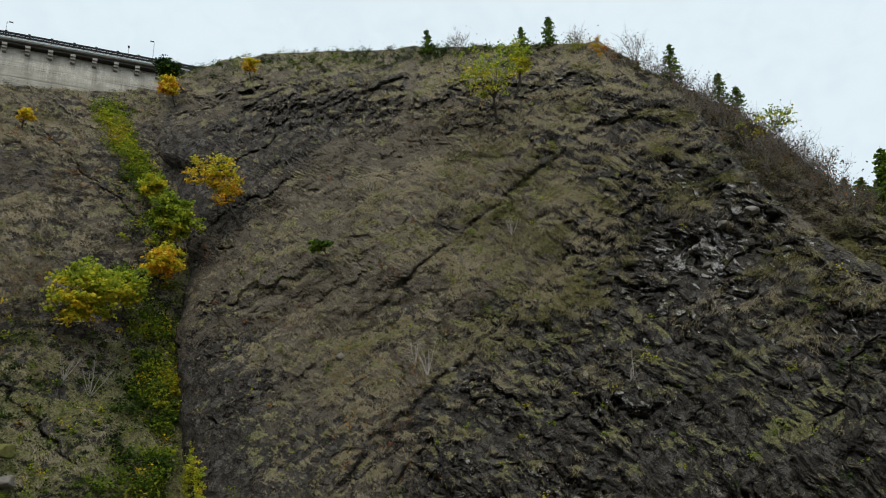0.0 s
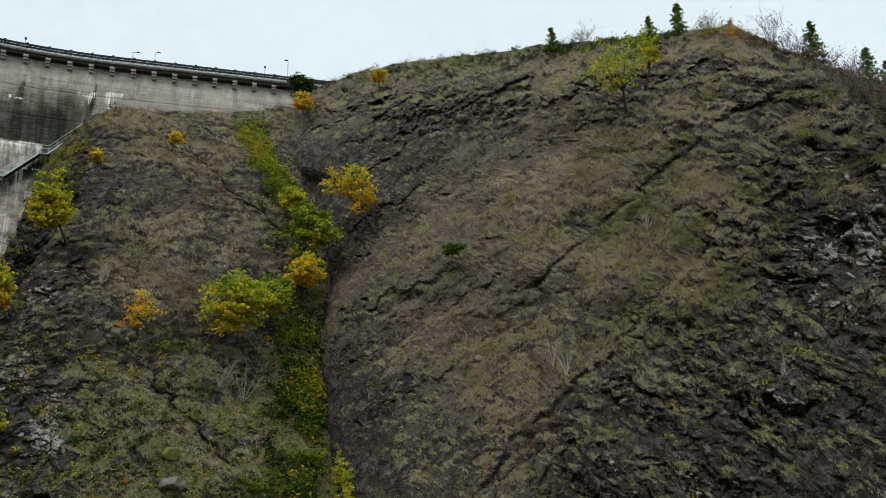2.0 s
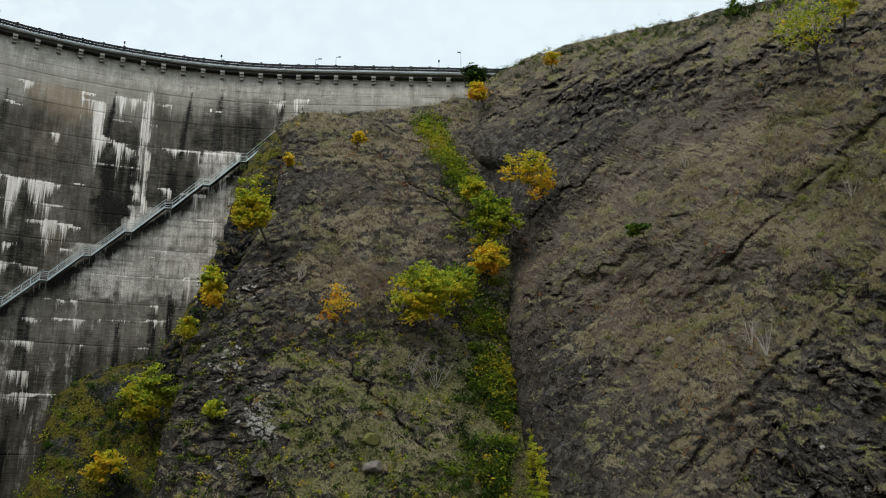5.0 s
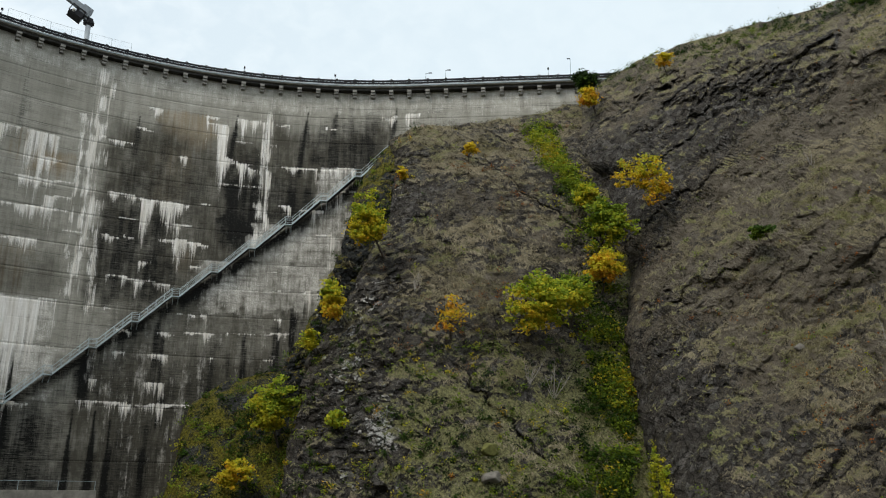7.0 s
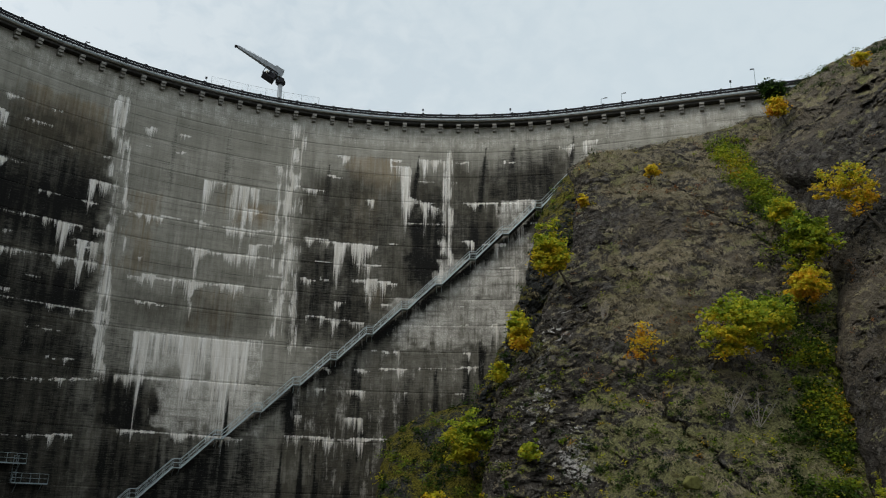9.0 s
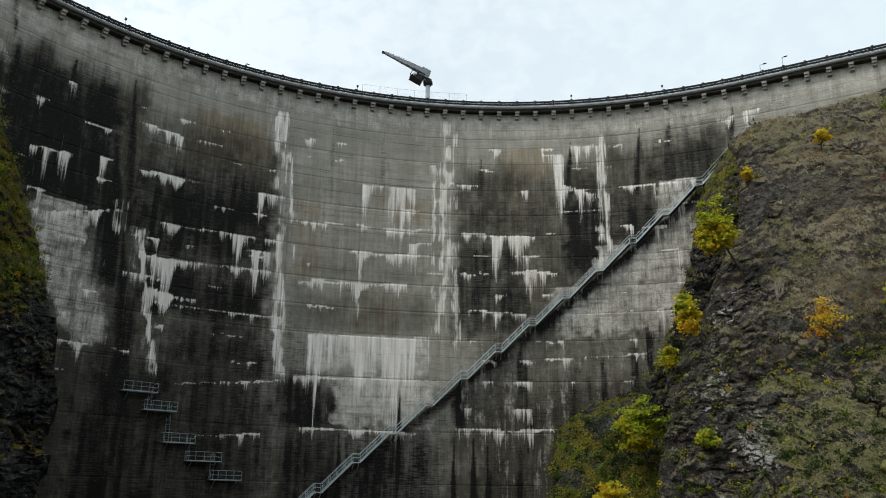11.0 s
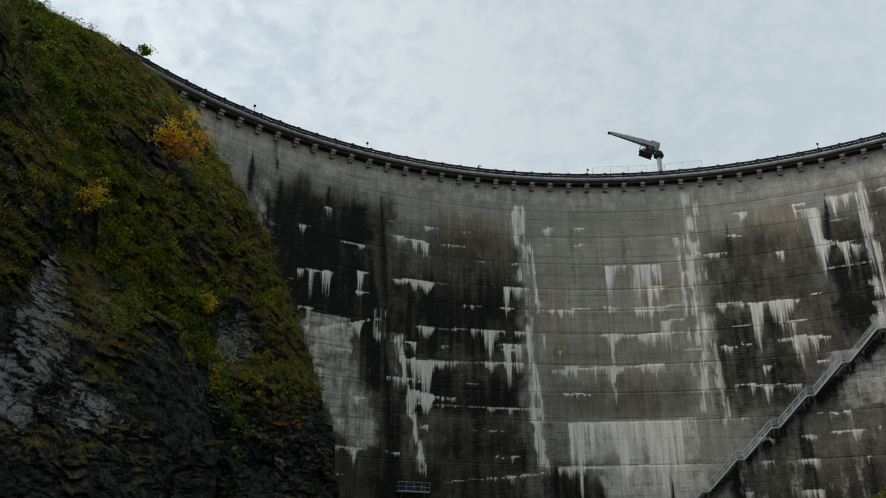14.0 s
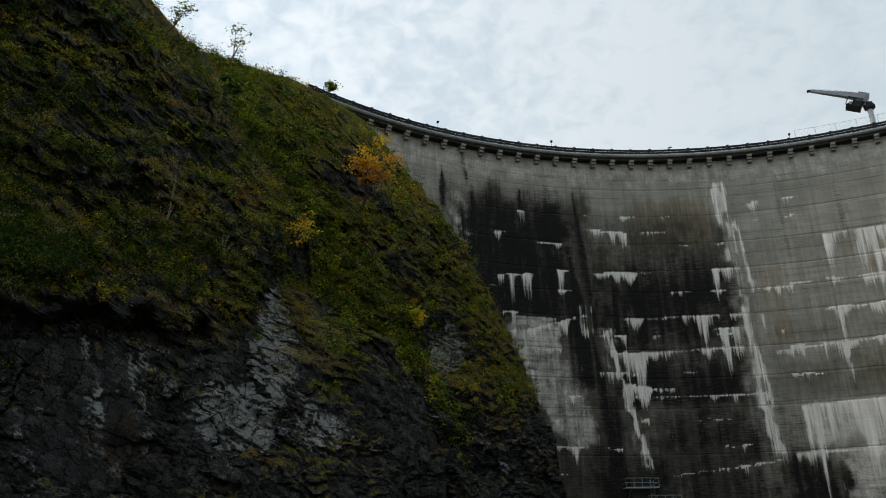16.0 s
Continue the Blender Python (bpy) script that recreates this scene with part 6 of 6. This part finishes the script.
# ---- ground cover, too fine to count ----
def pick(name, n, weight):
    f = SURF[name]
    w = np.clip(weight(f["az"], f["el"], f["mix"], f["p"], f["n"]), 0, None)
    i = rng.choice(len(w), n, p=w / w.sum())
    return f["p"][i] + rng.normal(size=(n, 3)) * 0.12, f["n"][i], f["az"][i], f["el"][i]


def tufts(name, cliff_name, n, weight, length, hue, label, blades=14, width=0.028, spread=0.2, sway=0.35):
    """Mats of long grass combed down the slope."""
    p, nn, az, el = pick(cliff_name, n, weight)
    N = n * blades
    down = np.array([0, 0, -1.0]) - nn * (-nn[:, 2:3])
    down /= np.linalg.norm(down, axis=1, keepdims=True) + 1e-9
    across = np.cross(nn, down)
    down = down + across * (sway + 0.35 * rng.normal(size=(n, 1)))
    p, nn, down, across = (np.repeat(x, blades, 0) for x in (p, nn, down, across))
    p = p + across * rng.normal(size=(N, 1)) * 0.22 + down * rng.normal(size=(N, 1)) * 0.15
    ln = length * (0.5 + 0.8 * rng.random((N, 1))) * np.repeat(0.6 + 0.8 * rng.random((n, 1)), blades, 0)
    fan = rng.normal(size=(N, 1)) * 0.22
    d0 = down * 0.45 + nn * (0.42 + 0.15 * rng.normal(size=(N, 1))) + across * fan
    p1 = p + d0 * ln * 0.6
    p2 = p1 + (down * 0.75 - nn * 0.25 + across * fan * 1.4) * ln * 0.6
    side = across * width * (0.6 + 0.8 * rng.random((N, 1)))
    v = np.stack([p - side, p + side, p1 + side * 0.8, p1 - side * 0.8, p2 + side * 0.15, p2 - side * 0.15], 1).reshape(-1, 3)
    k = np.arange(N)[:, None] * 6
    f = np.concatenate([k + np.array([0, 1, 2, 3]), k + np.array([3, 2, 4, 5])], 1).reshape(-1, 4)
    pv = fbm(p / 4.5, 3, 3) - 0.5
    hv = hue + 1.3 * pv + np.repeat(rng.normal(size=n) * spread * 0.5, blades)
    vv = np.clip(0.70 + 0.24 * rng.normal(size=N), 0.1, 1)
    cc = np.repeat(np.stack([hv, vv], -1), 6, 0).reshape(N, 6, 2)
    # blade roots darkened: the shade inside a tuft, put into the colour
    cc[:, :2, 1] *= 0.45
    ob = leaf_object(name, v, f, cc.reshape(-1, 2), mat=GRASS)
    tagged(ob, label, "grass", kind="stuff")


def cover(name, cliff_name, n, weight, radius, per, size, hue, label, spread=0.12, lift=0.35, category="scrub", light=1.0):
    """Low leafy clumps on a cliff."""
    p, nn, az, el = pick(cliff_name, n, weight)
    r = radius * (0.5 + rng.random((n, 1, 1)))
    q = p[:, None] + nn[:, None] * lift * r + rng.normal(size=(n, per, 3)) * r * np.array([0.55, 0.55, 0.45])
    q = q.reshape(-1, 3)
    out = np.repeat(nn, per, 0)
    hv = hue(np.repeat(az, per), np.repeat(el, per)) + np.repeat(rng.normal(size=n) * spread, per) + 0.35 * (fbm(q / 5, 3, 8) - 0.5)
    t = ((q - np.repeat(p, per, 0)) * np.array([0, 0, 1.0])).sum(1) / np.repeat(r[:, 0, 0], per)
    # each clump's leaves are coloured lighter on top, as light from above
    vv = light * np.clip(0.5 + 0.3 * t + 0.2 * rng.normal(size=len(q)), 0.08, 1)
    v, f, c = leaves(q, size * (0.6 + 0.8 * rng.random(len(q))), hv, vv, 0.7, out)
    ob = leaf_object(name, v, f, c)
    tagged(ob, label, category, kind="stuff")


def gully_az(el):
    return np.interp(el, [0, 5.4, 9.8, 14.4, 18.5, 20.8, 23.7], [-43.4, -42.8, -42.3, -42.0, -41.2, -40.2, -38.2])


cover("gully_scrub", "SPUR", 800, lambda az, el, m, p, n: np.exp(-((az - gully_az(el)) / (0.55 + 0.05 * (24 - el))) ** 2) * smooth(0.34, 0.52, fbm(p / 2.4, 3, 19)) * (1 - 0.75 * smooth(13, 15, el)) * (el < 24.5) * (az > np.interp(el, [-14, 0, 8, 14], [-43.0, -43.6, -44.6, -60])) + 0.004 * (m[:, 1] > 0.55) * (az > -44), 0.75, 55, 0.26,
      lambda az, el: 0.27 - 0.05 * smooth(12, 4, el) + 0.06 * smooth(18, 22, el) + 0.1 * (np.sin(el * 2.1) > 0.6), "bright green and yellow scrub filling the gully", light=0.85)
cover("gully_top_scrub", "SPUR", 260, lambda az, el, m, p, n: np.exp(-((az - gully_az(el)) / 0.75) ** 2) * smooth(18, 20, el) * (el < 24.2), 0.6, 50, 0.24,
      lambda az, el: 0.31 + 0.03 * smooth(20, 23, el), "fresh lime-green scrub at the top of the gully", 0.06)
def vine_edge(az, el):
    """A climber that narrows upwards along the dome's edge."""
    wide = np.interp(el, [-6, -1, 1.0, 2.2, 3.2], [0.9, 0.65, 0.42, 0.2, 0.06])
    mid = np.interp(el, [-6, 1.0, 3.2], [-46.1, -45.75, -45.5])
    return (np.abs(az - mid) < wide * (0.6 + 0.8 * vnoise(np.stack([az * 3, el * 1.3, 0 * az], -1), 91))) * (el < 3.2) * 1.0


cover("climbing_vine", "DOME", 520, lambda az, el, m, p, n: vine_edge(az, el), 0.26, 34, 0.15, lambda az, el: 0.375 + 0.01 * el, "lime-green climber on the dome's rock edge", 0.03, 1.6, "climber", 1.25)
cover("bank_scrub", "BANK", 900, lambda az, el, m, p, n: 1.0 + 0 * az, 0.8, 50, 0.24, lambda az, el: 0.14 + 0.06 * smooth(3, 0, el), "dark green scrub covering the bank")
cover("spur_scrub", "SPUR", 2400, lambda az, el, m, p, n: smooth(0.35, 0.7, m[:, 1]) + 0.8 * smooth(13, 8, el) * (az > -44) + 0.04, 0.42, 34, 0.16, lambda az, el: 0.22 + 0.0 * az, "scattered low green scrub on the spur", 0.16)
cover("spur_bracken", "SPUR", 1700, lambda az, el, m, p, n: (0.15 + smooth(0.2, 0.6, m[:, 0])) * (az > -43) * smooth(6, 12, el), 0.42, 30, 0.13, lambda az, el: 1.02 + 0.0 * az, "withered brown bracken and heath on the spur", 0.07, 0.3, "bracken", 0.9)
cover("dome_heath", "DOME", 1700, lambda az, el, m, p, n: (0.2 + smooth(0.1, 0.5, m[:, 2])) * slope_side(az, el) * (az < -45) * smooth(2, 8, el), 0.34, 26, 0.12, lambda az, el: 1.04 + 0.0 * az, "low withered heath on the dome's earthy flank", 0.08, 0.3, "heath", 0.95)
cover("abutment_scrub", "ABUT", 520, lambda az, el, m, p, n: 0.2 + np.exp(-((el - 17.5) / 2.5) ** 2) + np.exp(-((el - 9) / 2.5) ** 2), 0.6, 44, 0.22, lambda az, el: 0.2 + 0 * az, "dark green scrub on the rock beside the dam")
cover("dome_scrub", "DOME", 300, lambda az, el, m, p, n: smooth(0.3, 0.7, m[:, 1]) * (az < -47) * (az > -92) + 0.03, 0.35, 26, 0.15, lambda az, el: 0.30 + 0 * az, "small mossy green plants on the dome", 0.1)
cover("shoulder_scrub", "DOME", 420, lambda az, el, m, p, n: (shelf(az, el) > 6) * (az > -91) * (el > 15), 0.5, 30, 0.16, lambda az, el: 1.05 + 0 * az, "brown heath and withered brush on the hill's shoulder", 0.06)
cover("wall_edge_fern", "FARLEFT", 520, lambda az, el, m, p, n: np.exp(-((az - np.interp(el, [9.7, 14.2, 17.2, 18.7, 20.9, 24, 27.9, 30.7, 34.1], [25.1, 26.6, 28.5, 32.1, 34.4, 34.0, 37.2, 40, 41.6]) + 1.2) / 0.9) ** 2) * smooth(8, 14, el), 0.55, 44, 0.2,
      lambda az, el: 0.31 + 0 * az, "light green fern and bramble in the cleft of the shaded cliff", 0.08)
cover("skyline_scrub", "DOME", 560, lambda az, el, m, p, n: (p[:, 2] > 0) * np.exp(-((el - np.interp(az, [-90.5, -85.6, -79.8, -73.4, -65, -54, -45.8, -41], [16, 20.6, 25, 29.1, 29.4, 28.7, 27.5, 26.4])) / 0.5) ** 2) * (az > -92), 0.5, 64, 0.15,
      lambda az, el: 0.15 + 0.9 * smooth(-70, -76, az), "low heathy bushes along the hill's skyline", 0.05, light=0.7)
cover("cliff_moss", "NEARLEFT", 3200, lambda az, el, m, p, n: (0.03 + smooth(0.4, 0.75, m[:, 1])) * smooth(0.1, 0.5, n[:, 2]) * smooth(9, 20, el) * (az < 62), 0.36, 29, 0.125,
      lambda az, el: 0.25 - 0.06 * smooth(44, 52, az), "cushions of moss, ivy and fern on the shaded wall", 0.17, 0.2, "moss")
cover("buttress_moss", "FARLEFT", 1300, lambda az, el, m, p, n: (0.03 + smooth(0.4, 0.75, m[:, 1])) * smooth(0.05, 0.45, n[:, 2]) * smooth(4, 16, el) * (az < 46), 0.5, 40, 0.17,
      lambda az, el: 0.32 + 0 * az, "moss, fern and ivy on the shaded buttress", 0.13, 0.2, "moss", 0.9)
cover("hanging_fern", "NEARLEFT", 1000, lambda az, el, m, p, n: rug(az, el) * smooth(0.42, 0.6, fbm(p / 3.2, 3, 23)) * (az < 60) * smooth(17, 20, el), 0.62, 56, 0.13, lambda az, el: 0.17 + 0.05 * smooth(46, 40, az), "dark fern and ivy clumps hanging on the shaded wall", 0.09, 0.55, "fern", 0.65)
cover("buttress_fern", "FARLEFT", 800, lambda az, el, m, p, n: rug(az, el) * smooth(0.42, 0.6, fbm(p / 3.2, 3, 24)) * (az < 45), 0.7, 56, 0.17, lambda az, el: 0.27 + 0 * az, "green fern and bramble clumps on the shaded buttress", 0.1, 0.55, "fern", 0.8)
cover("golden_moss", "NEARLEFT", 1900, lambda az, el, m, p, n: (0.1 + smooth(0.3, 0.7, m[:, 0])) * smooth(0.0, 0.4, n[:, 2]) * smooth(15, 21, el) * (az < 58), 0.3, 34, 0.09,
      lambda az, el: 0.56 + 0 * az, "golden-brown moss tips on the shaded wall", 0.06, 0.15, "moss", 0.40)
cover("buttress_golden_moss", "FARLEFT", 1300, lambda az, el, m, p, n: (0.1 + smooth(0.3, 0.7, m[:, 0])) * smooth(0.0, 0.4, n[:, 2]) * smooth(9, 16, el) * (az < 44), 0.34, 34, 0.11,
      lambda az, el: 0.54 + 0 * az, "golden-brown moss tips on the shaded buttress", 0.07, 0.15, "moss", 0.5)
cover("hanging_ivy", "NEARLEFT", 300, lambda az, el, m, p, n: np.exp(-((az - 53) / 3.2) ** 2 - ((el - 21.3 - 0.15 * (az - 53)) / 1.0) ** 2), 0.5, 60, 0.12, lambda az, el: 0.12 + 0 * az,
      "thick green ivy hanging over the rock wall", 0.06, 0.6, "ivy")
cover("fallen_leaves", "DOME", 160, lambda az, el, m, p, n: np.exp(-((az + 57.5) / 2.5) ** 2 - ((el - 6) / 4) ** 2) + 0.3 * np.exp(-((az + 63) / 4) ** 2 - ((el - 24) / 3) ** 2), 0.3, 7, 0.16,
      lambda az, el: 0.76 + 0 * az, "orange fallen leaves caught on the slope", 0.06, 0.1, "leaves")

tufts("dome_grass", "DOME", 7500, lambda az, el, m, p, n: (0.03 + smooth(0.40, 0.8, m[:, 0])) * (az > -94) * (0.25 + 0.75 * slope_side(az, el)), 0.5, 0.50, "short dry grass matted over the dome's earthy flank", blades=6, width=0.022, sway=-0.45)
tufts("ledge_grass", "DOME", 1900, lambda az, el, m, p, n: (1 - 0.6 * smooth(15, 8, el)) * smooth(0.42, 0.8, m[:, 0]) * (az > -94) * (1.05 - slope_side(az, el)) * smooth(0.2, 0.6, n[:, 2]), 0.62, 0.44, "pale olive grass hanging over the dome's ledges", width=0.018)
tufts("cushion_grass", "DOME", 2700, lambda az, el, m, p, n: (1 - 0.65 * smooth(15, 8, el)) * smooth(-60, -66, az) * (az > -92) * smooth(4, 10, el) * smooth(0.15, 0.55, n[:, 2]) * smooth(0.46, 0.6, fbm(p / 3.0, 3, 17)) * (1 - blob(az, el, -80, 15, 5, 3)),
      0.72, 0.40, "soft olive cushions of moss and grass on the dome", blades=13, width=0.018, spread=0.15, sway=-0.25)
tufts("spur_grass", "SPUR", 4200, lambda az, el, m, p, n: (0.01 + smooth(0.42, 0.8, m[:, 0])) * (az > -45), 0.7, 0.66, "dry straw-coloured grass on the spur", blades=8, width=0.025)
tufts("abutment_grass", "ABUT", 600, lambda az, el, m, p, n: 0.02 + smooth(0.4, 0.75, m[:, 0]), 0.9, 0.5, "dry grass on the rock beside the dam")
tufts("wall_grass", "NEARLEFT", 2300, lambda az, el, m, p, n: (0.02 + smooth(0.3, 0.7, m[:, 0])) * smooth(10, 18, el) * (az < 62), 0.5, 0.34, "mossy ochre grass drooping on the shaded wall", width=0.018, sway=0.3)
tufts("buttress_grass", "FARLEFT", 2100, lambda az, el, m, p, n: (0.02 + smooth(0.3, 0.7, m[:, 0])) * smooth(6, 16, el) * (az < 46), 0.6, 0.36, "mossy ochre grass drooping on the shaded buttress", width=0.02, sway=0.3)


# ---- loose stones and dead wood ----
def boulder(az, el, size, label, cliff_name="SPUR", mat=None, squash=0.7):
    p, n = on_cliff(cliff_name, az, el)
    bm = bmesh.new()
    for q in rng.normal(size=(22, 3)):
        q = q / np.linalg.norm(q) * size * (0.75 + 0.35 * rng.random())
        bm.verts.new((q[0] * 1.15, q[1], q[2] * squash))
    made = bmesh.ops.convex_hull(bm, input=bm.verts)
    bmesh.ops.delete(bm, geom=list({g for g in made["geom_interior"] + made["geom_unused"] if isinstance(g, bmesh.types.BMVert)}), context="VERTS")
    bmesh.ops.bevel(bm, geom=bm.edges[:], offset=0.05 * size, segments=1, affect="EDGES")
    ob = part("boulder", bm, mat or STONE)
    tagged(ob, label, "boulder", group="boulders on the slopes")
    ob.location = Vector(p) + Vector(n) * size * 0.15


STONE = plain("bare_grey_stone", (0.20, 0.185, 0.16), 0.9, 0.0, 0.55, 1.3, 0.6)
MOSSY = plain("mossy_stone", (0.15, 0.15, 0.05), 0.95, 0.0, 0.6, 1.6, 0.6)
for az_, el_, s_, lab_, c_, mt_ in list(((-34.6, 2.6, 1.0, "moss-capped boulder on the spur", "SPUR", MOSSY), (-34.9, 0.8, 1.1, "bare pale slab of rock on the spur", "SPUR", STONE),
                                    (-54.5, 8.8, 0.6, "pale loose boulder on the dome", "DOME", STONE), (-62.0, 8.0, 0.5, "reddish boulder on the dome", "DOME", STONE),
                                    (-81.0, 16.6, 0.6, "light grey broken block on the dome", "DOME", STONE), (-78.4, 15.0, 0.5, "light grey broken block on the dome", "DOME", STONE),
                                    (-82.6, 17.2, 0.7, "light grey broken block under the ledge", "DOME", STONE), (-79.6, 14.0, 0.5, "light grey broken block on the dome", "DOME", STONE))):
    boulder(az_, el_, s_, lab_, c_, mt_)


def dead_branch(az, el, h, cliff_name="SPUR"):
    p, n = on_cliff(cliff_name, az, el)
    bm = bmesh.new()
    for _ in range(7):
        tip = Vector(rng.normal(size=3) * 0.28 * h) + Vector((0, 0, h * (0.5 + 0.5 * rng.random()))) + Vector(n) * 0.4
        mid = tip * 0.5 + Vector(rng.normal(size=3) * 0.1)
        rod(bm, (0, 0, -0.2), mid, 0.045, 0.03, 4)
        rod(bm, mid, tip, 0.03, 0.008, 4)
        for _ in range(4):
            q = mid.lerp(tip, rng.random())
            rod(bm, q, q + Vector(rng.normal(size=3) * 0.2 * h), 0.016, 0.006, 3)
    ob = part("dead_bush", bm, DEADWOOD)
    tagged(ob, "bleached leafless dead bush on the slope", "dead bush", group="dead bushes")
    ob.location = p


DEADWOOD = plain("bleached_wood", (0.36, 0.33, 0.29), 0.9, vary=0.3)
for az_, el_, h_, c_ in ((-38.9, 6.0, 3.2, "SPUR"), (-37.4, 7.0, 2.4, "SPUR"), (-60.4, 7.6, 2.6, "DOME"), (-59.6, 8.2, 2.2, "DOME"), (-66.5, 17.0, 1.6, "DOME"), (44.5, 24.5, 2.2, "NEARLEFT"), (40.5, 22.5, 1.8, "NEARLEFT"),
                         (-56.5, 20.0, 1.5, "DOME"), (-74.0, 7.0, 1.6, "DOME"), (-29.5, 13.0, 1.8, "SPUR")):
    dead_branch(az_, el_, h_, c_)
